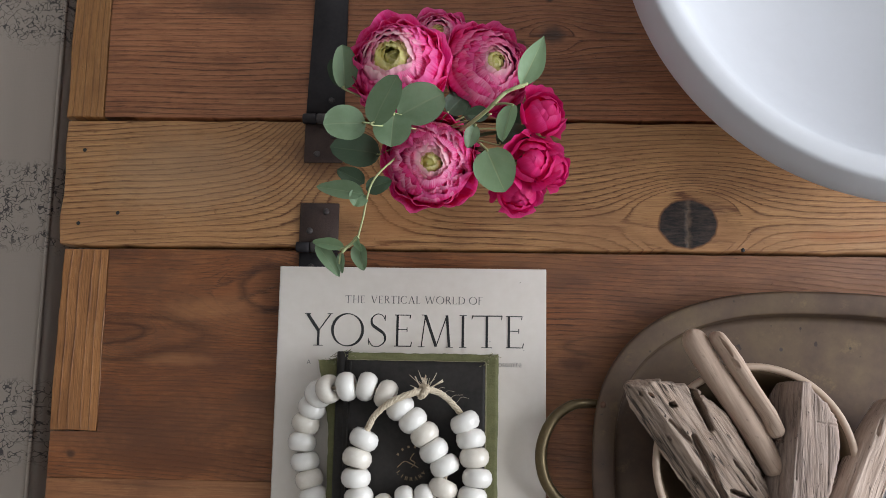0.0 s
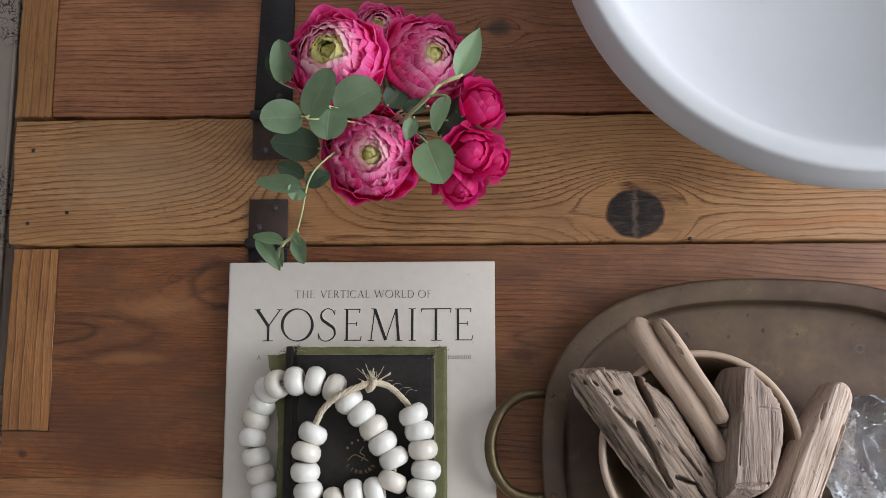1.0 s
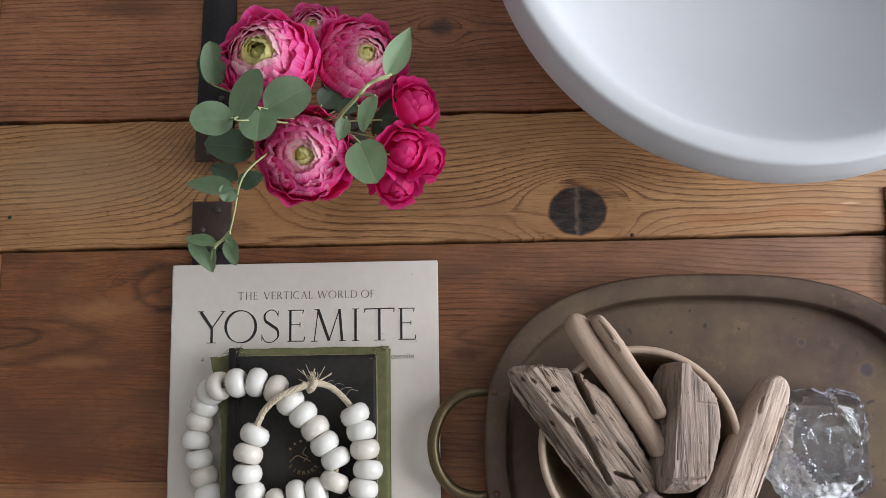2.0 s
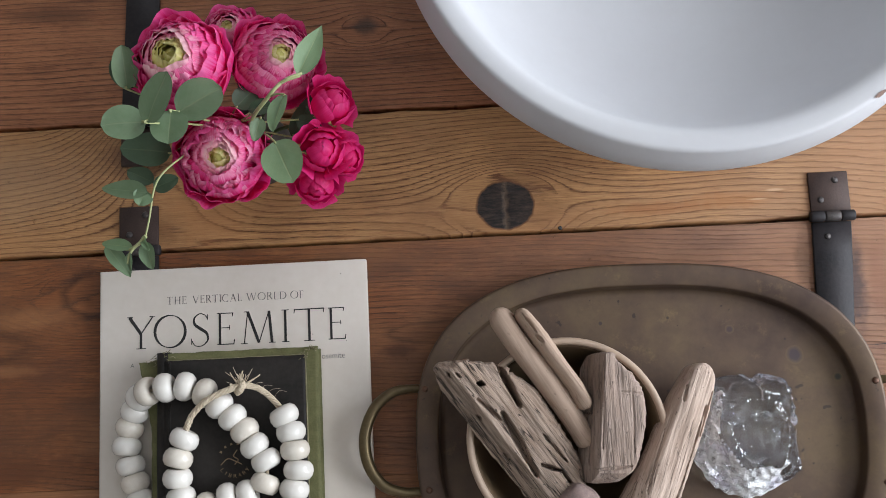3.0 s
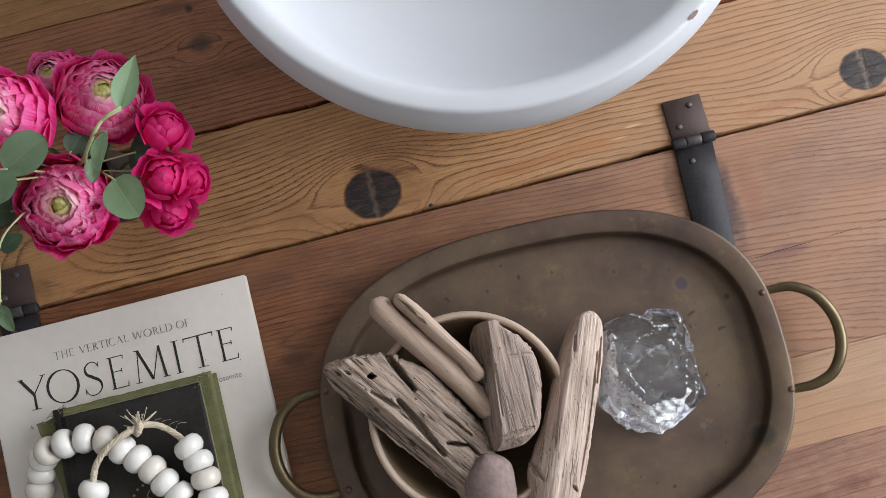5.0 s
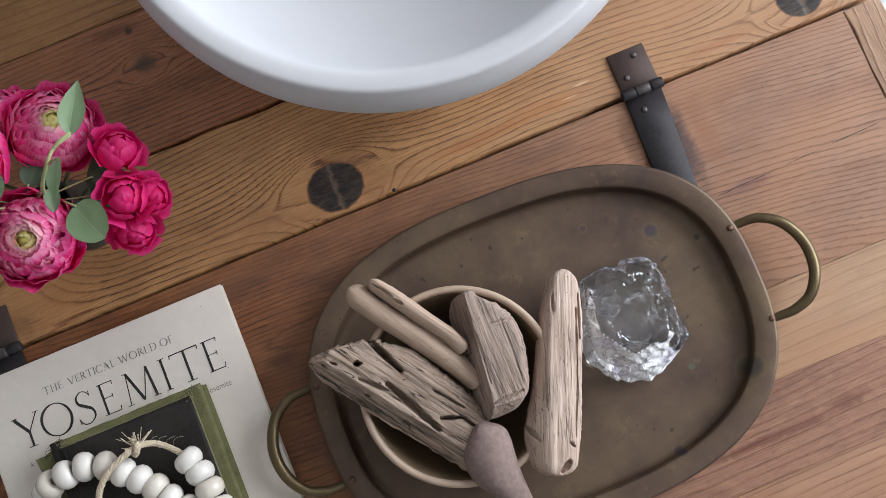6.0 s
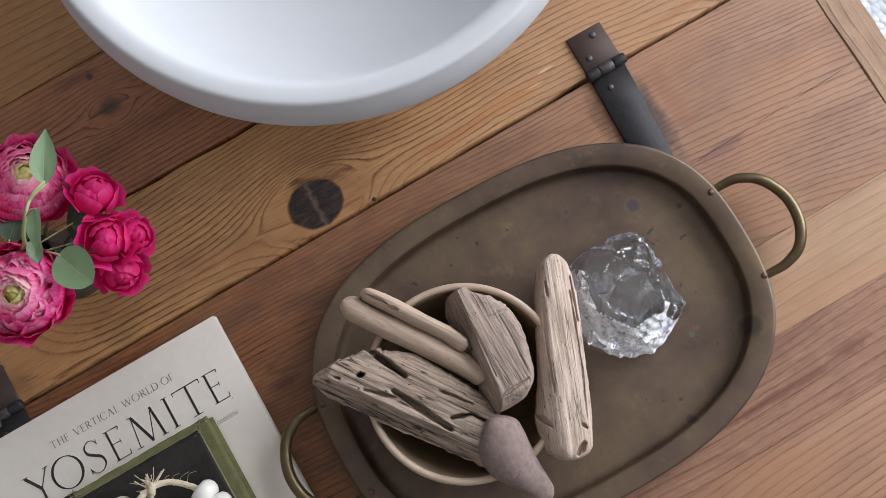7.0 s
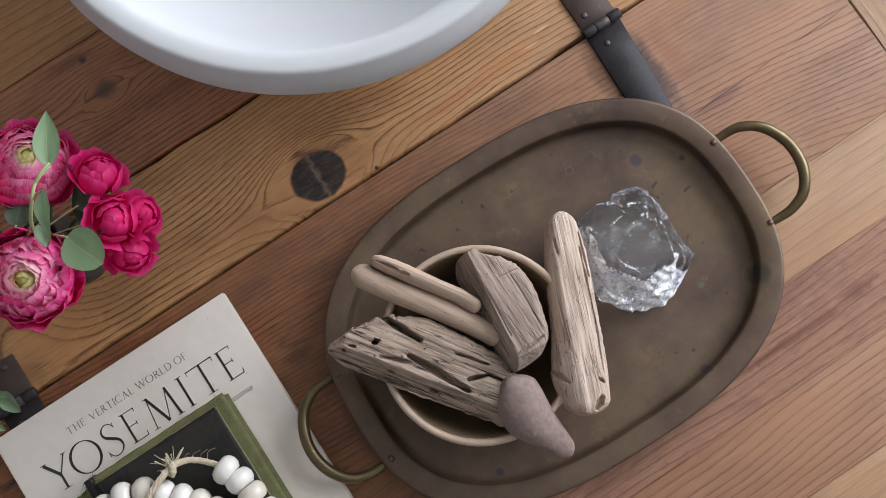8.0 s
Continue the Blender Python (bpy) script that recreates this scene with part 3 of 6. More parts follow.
def tube(points, radii, sides=10, bm=None, closed=False):
    """A round rod along a row of points."""
    bm = bm or bmesh.new()
    pts = [Vector(p) for p in points]
    radii = radii if isinstance(radii, (list, tuple)) else [radii] * len(pts)
    rings, side = [], None
    for i, p in enumerate(pts):
        a = pts[i - 1] if closed or i > 0 else p
        b = pts[(i + 1) % len(pts)] if closed or i < len(pts) - 1 else p
        way = (b - a).normalized()
        if side is None:
            side = way.orthogonal().normalized()
        side = (side - way * side.dot(way)).normalized()
        up = way.cross(side)
        rings.append([bm.verts.new(p + (side * math.cos(t) + up * math.sin(t)) * radii[i]) for t in (math.tau * k / sides for k in range(sides))])
    pairs = list(zip(rings, rings[1:])) + ([(rings[-1], rings[0])] if closed else [])
    for r, s in pairs:
        for k in range(sides):
            bm.faces.new((r[k], r[(k + 1) % sides], s[(k + 1) % sides], s[k]))
    if not closed:
        bm.faces.new(rings[0][::-1])
        bm.faces.new(rings[-1])
    return bm


def curve_points(points, per=6):
    """Smooth points through a few given ones."""
    p = [Vector(q) for q in points]
    p = [2 * p[0] - p[1]] + p + [2 * p[-1] - p[-2]]
    out = []
    for i in range(1, len(p) - 2):
        for k in range(per):
            t = k / per
            out.append(0.5 * (2 * p[i] + (p[i + 1] - p[i - 1]) * t + (2 * p[i - 1] - 5 * p[i] + 4 * p[i + 1] - p[i + 2]) * t * t
                              + (3 * p[i] - p[i - 1] - 3 * p[i + 1] + p[i + 2]) * t ** 3))
    return out + [p[-2]]


def lathe(profile, at, sides=96, bm=None):
    """A turned form: rows of radius and height."""
    bm = bm or bmesh.new()
    rings = []
    for r, z in profile:
        if r < 1e-6:
            rings.append([bm.verts.new((at[0], at[1], at[2] + z))])
        else:
            rings.append([bm.verts.new((at[0] + r * math.cos(t), at[1] + r * math.sin(t), at[2] + z)) for t in (math.tau * k / sides for k in range(sides))])
    for a, b in zip(rings, rings[1:]):
        for k in range(sides):
            j = (k + 1) % sides
            if len(a) == 1:
                bm.faces.new((a[0], b[j], b[k]))
            elif len(b) == 1:
                bm.faces.new((a[k], a[j], b[0]))
            else:
                bm.faces.new((a[k], a[j], b[j], b[k]))
    return bm


def bolt(parent, x, y, z, r, material, label=""):
    bm = lathe([(0, 0.55 * r), (0.45 * r, 0.5 * r), (0.8 * r, 0.32 * r), (r, 0.0), (r, -0.4 * r)], (x, y, z), 14)
    return part("rivet", bm, material, parent, label)


# ---- the room ----
def wall(name, lo, hi, hole=None, axis=0, material=WALL):
    """A wall with thickness; hole: the opening's range along the wall and in height, cut right through."""
    bm = bmesh.new()
    k = 1 - axis
    if hole is None:
        box(lo, hi, bm=bm)
    else:
        a, b, c, d = hole
        for p0, p1, q0, q1 in ((lo[k], a, lo[2], hi[2]), (b, hi[k], lo[2], hi[2]), (a, b, lo[2], c), (a, b, d, hi[2])):
            l, h = list(lo), list(hi)
            l[k], h[k], l[2], h[2] = p0, p1, q0, q1
            box(l, h, bm=bm)
    ob = part(name, bm, material, smooth=False)
    return tagged(ob, "plain white painted room wall", "wall", kind="structure")


X0, X1, Y0, Y1, H = -2.4, 2.2, -2.2, 2.6, 2.5
tagged(part("floor", box((X0 - 0.15, Y0 - 0.15, -0.1), (X1 + 0.15, Y1 + 0.15, 0.0)), FLOOR, smooth=False), "brown wooden floor under the furniture", "floor", kind="structure")
tagged(part("ceiling", box((X0 - 0.15, Y0 - 0.15, H), (X1 + 0.15, Y1 + 0.15, H + 0.1)), CEILING, smooth=False), "plain white painted ceiling", "ceiling", kind="structure")
wall("wall_east", (X1, Y0, 0), (X1 + 0.15, Y1, H), (-0.85, 0.95, 0.7, 2.2), 0)
wall("wall_west", (X0 - 0.15, Y0, 0), (X0, Y1, H))
wall("wall_north", (X0 - 0.15, Y1, 0), (X1 + 0.15, Y1 + 0.15, H), (-0.4, 1.1, 0.85, 2.15), 1)
wall("wall_south", (X0 - 0.15, Y0 - 0.15, 0), (X1 + 0.15, Y0, H))


def window_unit(name, lo, hi, axis):
    """A white casement in a wall opening: frame, one mullion and two panes."""
    k = 1 - axis
    win = thing(name, (lo[0], lo[1], lo[2]), "white painted window with two clear panes", "window", kind="structure")
    w = 0.05
    spans = [(lo[k], lo[k] + w), (hi[k] - w, hi[k]), ((lo[k] + hi[k]) / 2 - w / 2, (lo[k] + hi[k]) / 2 + w / 2)]
    bm = bmesh.new()
    for a, b in spans:
        l, h = list(lo), list(hi)
        l[k], h[k] = a, b
        box(l, h, 0.004, 1, bm)
    for a, b in ((lo[2], lo[2] + w), (hi[2] - w, hi[2])):
        for s0, s1 in ((spans[0][1], spans[2][0]), (spans[2][1], spans[1][0])):
            l, h = list(lo), list(hi)
            l[k], h[k], l[2], h[2] = s0, s1, a, b
            box(l, h, 0.004, 1, bm)
    part("window_frame", bm, FRAME_WHITE, win)
    for s0, s1 in ((spans[0][1], spans[2][0]), (spans[2][1], spans[1][0])):
        l, h = list(lo), list(hi)
        mid = (lo[axis] + hi[axis]) / 2
        l[axis], h[axis], l[k], h[k], l[2], h[2] = mid - 0.003, mid + 0.003, s0, s1, lo[2] + w, hi[2] - w
        pane = part("pane", box(l, h), PANE, win, smooth=False)
        pane.visible_shadow = False


window_unit("window_1", (X1 + 0.07, -0.85, 0.7), (X1 + 0.12, 0.95, 2.2), 0)
# Unseen window, added in the north wall as the fill lamp's source.
window_unit("fill_window", (-0.4, Y1 + 0.07, 0.85), (1.1, Y1 + 0.12, 2.15), 1)

# ---- soft furnishings beside the table ----
BENCH_X, BENCH_Z = -0.443, 0.28
bench = thing("upholstered_bench", (-0.85, 0.2, 0.0), "cream linen bench seat with grey floral sprays and piped edge", "bench")
bm = box((-1.35, -1.2, 0.06), (BENCH_X, 1.5, BENCH_Z), 0.006, 3)
bmesh.ops.subdivide_edges(bm, edges=[e for e in bm.edges if e.calc_length() > 0.4], cuts=24, use_grid_fill=True)
for v in bm.verts:
    if v.co.z > BENCH_Z - 0.01 and v.co.x < BENCH_X - 0.01:
        v.co.z += 0.008 * noise.noise(Vector((v.co.x * 9, v.co.y * 2.5, 0)))
part("cushion", bm, TOILE, bench)
# Pad added over the cushion's front, its slope shaped to catch more light.
bm = bmesh.new()
face_rows = [(BENCH_X - 0.002, BENCH_Z - 0.004), (BENCH_X + 0.005, BENCH_Z - 0.022), (BENCH_X + 0.013, BENCH_Z - 0.062), (BENCH_X + 0.020, BENCH_Z - 0.11), (BENCH_X + 0.024, 0.03), (BENCH_X - 0.002, 0.03)]
face_rings = []
for i in range(41):
    y = -1.19 + 2.68 * i / 40
    face_rings.append([bm.verts.new((x + 0.003 * noise.noise(Vector((y * 6, z * 9, 1))), y, z)) for x, z in face_rows])
for a, b in zip(face_rings, face_rings[1:]):
    for k in range(6):
        bm.faces.new((a[k], a[(k + 1) % 6], b[(k + 1) % 6], b[k]))
bm.faces.new(face_rings[0])
bm.faces.new(face_rings[-1][::-1])
part("padded_front", bm, TOILE, bench, "padded linen front, sloped to catch light")
part("piping", tube([(BENCH_X + 0.001, -1.2 + 0.05 * i, BENCH_Z - 0.001 + 0.0015 * noise.noise(Vector((i * 0.4, 0, 0)))) for i in range(55)], 0.0022, 8), TOILE, bench)
for fx in (-1.28, -0.52):
    for fy in (-1.1, 1.4):
        part("foot", lathe([(0, 0), (0.02, 0), (0.028, 0.03), (0.03, 0.062), (0, 0.062)], (fx, fy, 0), 20), WOOD_BODY, bench)

rug = thing("rug", (1.25, 0.2, 0.0), "white chunky woven wool rug lying on the floor", "rug")
bm = box((0.80, -1.4, 0.001), (1.70, 1.8, 0.02), 0.006, 2)
part("woven_sheet", bm, KNIT, rug)

# ---- the trunk table ----
TABLE = thing("trunk_table", (0.2, 0.19, 0.0), "worn reclaimed pine trunk table with black iron strap hinges", "table")
Y_LO, Y_HI = -0.42, 0.80
body = part("chest_body", box((-0.32, Y_LO + 0.03, 0.0), (0.725, Y_HI - 0.03, T - 0.0235), 0.004), WOOD_BODY, TABLE, "dark stained pine chest sides")


def board(lo, hi, material, parent, name="board", sag=0.0, rag=0.0012, seed=0, label="", ease=0.0016):
    """A sawn board with worn, slightly crooked edges; its grain lies in the plane."""
    bm = bmesh.new()
    nx = max(2, int((hi[0] - lo[0]) / 0.02))
    ny = max(2, int((hi[1] - lo[1]) / 0.02))
    bmesh.ops.create_grid(bm, x_segments=nx, y_segments=ny, size=0.5)
    rim = [e for e in bm.edges if e.is_boundary]
    bm.verts.ensure_lookup_table()
    for v in bm.verts:
        v.co = Vector((lo[0] + (v.co.x + 0.5) * (hi[0] - lo[0]), lo[1] + (v.co.y + 0.5) * (hi[1] - lo[1]), T))
    out = bmesh.ops.extrude_edge_only(bm, edges=rim)["geom"]
    low = [g for g in out if isinstance(g, bmesh.types.BMVert)]
    for v in low:
        v.co.z = T - 0.022
    edges = [e for e in rim if e.is_valid]
    bmesh.ops.bevel(bm, geom=edges, offset=ease, segments=3, affect="EDGES", profile=0.5)
    for v in bm.verts:
        k = noise.noise(Vector((v.co.x * 22 + seed, v.co.y * 22, seed * 1.7)))
        j = noise.noise(Vector((v.co.x * 75, v.co.y * 75 + seed, seed * 0.7)))
        if abs(v.co.y - lo[1]) < 0.003 or abs(v.co.y - hi[1]) < 0.003:
            v.co.y += rag * (k * 0.5 + j * 0.5)
        if abs(v.co.x - lo[0]) < 0.003 or abs(v.co.x - hi[0]) < 0.003:
            v.co.x += rag * (k + j * 0.7)
        if v.co.z > T - 0.002:
            v.co.z += sag + 0.0005 * k
    return part(name, bm, material, parent, label)


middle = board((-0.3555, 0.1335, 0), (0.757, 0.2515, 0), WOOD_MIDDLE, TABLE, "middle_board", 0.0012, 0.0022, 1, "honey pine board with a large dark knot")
for px, py in ((-0.3375, 0.223), (-0.3385, 0.153), (-0.302, 0.163), (0.2725, 0.1345)):
    part("nail_hole", lathe([(0, 0.0012), (0.0016, 0.0011), (0.002, 0.0)], (px, py, T + 0.0008), 9), INK, middle, "small dark nail hole")
back = board((-0.322, 0.2560, 0), (0.722, 0.3895, 0), WOOD_BACK, TABLE, "back_lid", -0.0005, 0.001, 2, "dark red-brown pine lid boards")
board((-0.322, 0.3905, 0), (0.722, 0.53, 0), WOOD_BACK_LIGHT, back, "plank", 0, 0.0006, 3)
board((-0.322, 0.531, 0), (0.722, 0.67, 0), WOOD_BACK, back, "plank", -0.0005, 0.0006, 4)
board((-0.322, 0.671, 0), (0.722, Y_HI, 0), WOOD_BACK_LIGHT, back, "plank", 0, 0.0006, 5)
board((-0.3575, 0.2560, 0), (-0.3235, Y_HI, 0), WOOD_CLEAT_BACK, back, "cleat", 0.0003, 0.002, 6)
board((0.7235, 0.2560, 0), (0.756, Y_HI, 0), WOOD_CLEAT_RIGHT, back, "cleat", 0, 0.002, 16)
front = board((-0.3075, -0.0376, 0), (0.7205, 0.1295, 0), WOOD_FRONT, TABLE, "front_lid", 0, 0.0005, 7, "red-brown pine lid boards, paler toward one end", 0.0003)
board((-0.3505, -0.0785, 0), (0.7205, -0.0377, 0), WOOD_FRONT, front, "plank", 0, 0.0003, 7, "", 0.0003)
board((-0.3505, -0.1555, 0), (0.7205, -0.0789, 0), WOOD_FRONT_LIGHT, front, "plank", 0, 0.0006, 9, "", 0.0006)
board((-0.3505, -0.2345, 0), (0.7205, -0.1559, 0), WOOD_FRONT_PINK, front, "plank", 0, 0.0006, 10, "", 0.0006)
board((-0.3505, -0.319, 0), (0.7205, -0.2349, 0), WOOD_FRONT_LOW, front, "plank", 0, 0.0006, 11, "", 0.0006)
board((-0.3505, Y_LO, 0), (0.7205, -0.320, 0), WOOD_FRONT_LIGHT, front, "plank", 0, 0.0008, 12)
board((-0.3510, -0.0370, 0), (-0.3085, 0.1285, 0), WOOD_CLEAT_FRONT, front, "cleat", 0.0003, 0.0016, 13)
board((0.7220, Y_LO, 0), (0.7555, 0.1290, 0), WOOD_CLEAT_RIGHT, front, "cleat", 0.0004, 0.003, 14)


def hinge(x, y, way, reach, turn=0.0):
    """A strap hinge across the gap: short leaf on the middle board, knuckle, long strap on the lid. way: -1 to the front, 1 to the back."""
    h = part("strap_hinge", box((-0.018, -0.001, 0), (0.018, 0.036, 0.003), 0.0007, 1), IRON_RUST, TABLE, "blackened iron strap hinge",
             pose(x, y - way * 0.006, T + 0.0012) @ (Matrix.Identity(4) if way < 0 else pose(0, 0, 0, 0, 0, 180)))
    base = PLACED[h]

    def sub(name, bm, material, label=""):
        return part(name, bm, material, h, label, base)

    for a, b in ((-0.020, -0.0075), (-0.007, 0.007), (0.0075, 0.020)):
        sub("knuckle", tube([(a, -0.0055, 0.0042), (a + 0.0012, -0.0055, 0.0042), (b - 0.0012, -0.0055, 0.0042), (b, -0.0055, 0.0042)], [0.0044, 0.0050, 0.0050, 0.0044], 14),
            IRON_WORN if abs(a + b) < 0.005 else IRON)
    bm = bmesh.new()
    rows = [(-0.0105, 0.0178), (-0.04, 0.0174), (-0.09, 0.0164), (-reach, 0.0148)]
    rings = []
    for yy, w in rows:
        sx = turn * yy
        rings.append([bm.verts.new((sx - w, yy, 0.0)), bm.verts.new((sx - w, yy, 0.0022)), bm.verts.new((sx - w + 0.0008, yy, 0.003)),
                      bm.verts.new((sx + w - 0.0008, yy, 0.003)), bm.verts.new((sx + w, yy, 0.0022)), bm.verts.new((sx + w, yy, 0.0))])
    for r, s in zip(rings, rings[1:]):
        for i in range(6):
            bm.faces.new((r[i], r[(i + 1) % 6], s[(i + 1) % 6], s[i]))
    bm.faces.new(rings[0])
    bm.faces.new(rings[-1][::-1])
    sub("strap", bm, IRON, "long black iron strap")
    for rx, ry in ((0.006, 0.028), (-0.0085, 0.010), (-0.006, -0.0235), (0.004, -reach + 0.02)):
        sub("rivet", lathe([(0, 0.0016), (0.0016, 0.0015), (0.0026, 0.0009), (0.0031, 0.0), (0.0031, -0.001)], (rx, ry, 0.0031), 12), IRON_WORN)
    return h


def split(parent, row, width, label):
    """A drying crack: a thin dark wedge along the grain."""
    bm = bmesh.new()
    sides = ([], [])
    for i, (x, y) in enumerate(row):
        w = width * math.sin(math.pi * (i + 0.15) / (len(row) - 0.7)) * (0.7 + 0.5 * noise.noise(Vector((i * 1.3, y, 0))))
        sides[0].append(bm.verts.new((x, y - w, T + 0.0011)))
        sides[1].append(bm.verts.new((x, y + w, T + 0.0011)))
    for i in range(len(row) - 1):
        bm.faces.new((sides[0][i], sides[0][i + 1], sides[1][i + 1], sides[1][i]))
    part("drying_crack", bm, INK, parent, label)


for start, count, wide in ((0.530, 14, 0.0005), (0.603, 9, 0.0003), (0.646, 13, 0.00045)):
    split(front, [(start + 0.0058 * i, 0.0145 + 0.035 * (start - 0.53 + 0.0058 * i) + 0.0009 * noise.noise(Vector(((start + 0.0058 * i) * 70, 0, 1)))) for i in range(count)], wide, "thin dark drying crack")
hinge(0.5185, 0.1315, -1, 0.19, 0.06)
hinge(-0.1125, 0.1315, -1, 0.19, -0.02)
hinge(-0.1110, 0.2540, 1, 0.19, 0.02)

# ---- the big white bowl ----
BX, BY = 0.3655, 0.3635
bowl = thing("white_bowl", (BX, BY, T), "very large matt white round bowl with thick rim", "bowl")
prof = [(0, 0.004), (0.085, 0.004), (0.098, 0.0), (0.105, 0.004), (0.110, 0.016), (0.148, 0.046), (0.184, 0.092), (0.2050, 0.132), (0.2180, 0.165), (0.2250, 0.184), (0.2262, 0.193),
        (0.2240, 0.2060), (0.2204, 0.2160), (0.2198, 0.2175), (0.2190, 0.2188), (0.2178, 0.2195), (0.2160, 0.2198), (0.2080, 0.2190), (0.2045, 0.2178), (0.2018, 0.2155), (0.1985, 0.2100), (0.191, 0.190), (0.180, 0.172), (0.162, 0.151), (0.135, 0.131), (0.100, 0.117), (0.060, 0.110), (0.02, 0.108), (0, 0.108)]
part("shell", lathe(prof, (BX, BY, T), 160), BOWL_WHITE, bowl)
bm = bmesh.new()
ang0 = math.atan2(0.176 - BY, 0.487 - BX)
outer, inner = [], []
for i in range(9):
    s = i / 8
    a = ang0 + (s - 0.5) * 0.046
    w = 0.0014 * math.sin(math.pi * min(1, max(0.06, s))) ** 0.5 + 0.0006 * noise.noise(Vector((i * 1.7, 0, 0)))
    outer.append(bm.verts.new((BX + (0.2185 + w) * math.cos(a), BY + (0.2185 + w) * math.sin(a), T + 0.2202 - max(0, w) * 0.9)))
    inner.append(bm.verts.new((BX + (0.2185 - w) * math.cos(a), BY + (0.2185 - w) * math.sin(a), T + 0.2204)))
for i in range(8):
    bm.faces.new((outer[i], outer[i + 1], inner[i + 1], inner[i]))
part("chip", bm, CHIP, bowl, "brown chipped spot on the rim")

# ---- the brass tray ----
TX, TY, TA, TB, TURN = 0.337, -0.0548, 0.2032, 0.1492, -0.024
TRAY_Z = T + 0.0036  # it rests on the hinge strap
tray = thing("brass_tray", (TX, TY, TRAY_Z), "aged brown brass oval tray with two loop handles", "tray")


def oval(a, b, n, sides=120):
    return [(math.copysign(abs(math.cos(t)) ** (2 / n), math.cos(t)) * a, math.copysign(abs(math.sin(t)) ** (2 / n), math.sin(t)) * b) for t in (math.tau * k / sides for k in range(sides))]


bm = bmesh.new()
rings = []
tray_profile = [(0.0055, 0.0140), (0.0015, 0.0185), (0.0, 0.0212), (0.0008, 0.0228), (0.0028, 0.0232), (0.009, 0.0222), (0.0182, 0.0214), (0.0194, 0.0206), (0.0200, 0.0180),
                (0.0205, 0.0080), (0.0218, 0.0044), (0.026, 0.0036), (0.034, 0.0034), (0.060, 0.0032), (0.100, 0.0032), (0.135, 0.0032)]
under = [(0.135, 0.0012), (0.060, 0.0012), (0.026, 0.0012), (0.0205, 0.003), (0.019, 0.008), (0.0175, 0.0165), (0.0055, 0.0195)]
for off, z in tray_profile + under + tray_profile[:1]:
    ring = []
    for ox, oy in oval(TA - off, TB - off, 2.62):
        px, py = ox * math.cos(TURN) - oy * math.sin(TURN), ox * math.sin(TURN) + oy * math.cos(TURN)
        wob = 0.0006 * noise.noise(Vector((px * 14, py * 14, 3))) * (1 if z < 0.02 else 0.5)
        ring.append(bm.verts.new((TX + px, TY + py, TRAY_Z + z + wob)))
    rings.append(ring)
for r, s in zip(rings, rings[1:]):
    for k in range(120):
        bm.faces.new((r[k], r[(k + 1) % 120], s[(k + 1) % 120], s[k]))
top_ring, low_ring = rings[len(tray_profile) - 1], rings[len(tray_profile)]
bmesh.ops.delete(bm, geom=[f for f in bm.faces if set(f.verts) <= set(top_ring) | set(low_ring)], context="FACES_ONLY")
bm.faces.new(top_ring)
bm.faces.new(low_ring[::-1])
bmesh.ops.remove_doubles(bm, verts=rings[0] + rings[-1], dist=0.00005)
part("dish", bm, BRASS, tray)
for side in (1, -1):
    mid_y = -0.0605 if side > 0 else -0.0490
    hx = 0.338 + side * 0.2000
    row = [(hx - side * 0.012, mid_y + 0.043, T + 0.0155), (hx + side * 0.006, mid_y + 0.0440, T + 0.0195), (hx + side * 0.022, mid_y + 0.0415, T + 0.026), (hx + side * 0.038, mid_y + 0.029, T + 0.029),
           (hx + side * 0.0475, mid_y + 0.006, T + 0.030), (hx + side * 0.0455, mid_y - 0.018, T + 0.030), (hx + side * 0.034, mid_y - 0.0365, T + 0.028), (hx + side * 0.018, mid_y - 0.0435, T + 0.024),
           (hx + side * 0.004, mid_y - 0.0440, T + 0.0195), (hx - side * 0.012, mid_y - 0.043, T + 0.0155)]
    pts = curve_points(row, 8)
    rad = [0.0032 + 0.0019 * math.sin(math.pi * i / (len(pts) - 1)) for i in range(len(pts))]
    part("loop_handle", tube(pts, rad, 14), BRASS_HANDLE, tray, "rubbed brass loop handle")
    for d in (0.043, -0.043):
        bolt(tray, hx - side * 0.0055, mid_y + d, TRAY_Z + 0.0228, 0.0030, COPPER, "small domed copper rivet")

# ---- the two books ----
def letters(text, x0, x1, y0, y1, z, thin, name, material, parent, label=""):
    """Flat printed letters, fitted into a box on the cover."""
    cu = bpy.data.curves.new("lettering", "FONT")
    cu.body, cu.size, cu.offset, cu.resolution_u = text, 1.0, thin, 4
    tmp = bpy.data.objects.new("lettering", cu)
    me = bpy.data.meshes.new_from_object(tmp)
    bpy.data.objects.remove(tmp)
    co = np.array([v.co[:] for v in me.vertices])
    lo, hi = co.min(axis=0), co.max(axis=0)
    for v in me.vertices:
        v.co = (x0 + (v.co.x - lo[0]) / (hi[0] - lo[0]) * (x1 - x0), y0 + (v.co.y - lo[1]) / (hi[1] - lo[1]) * (y1 - y0), z)
    me.materials.append(material)
    return link_mesh(name, me, parent, label)


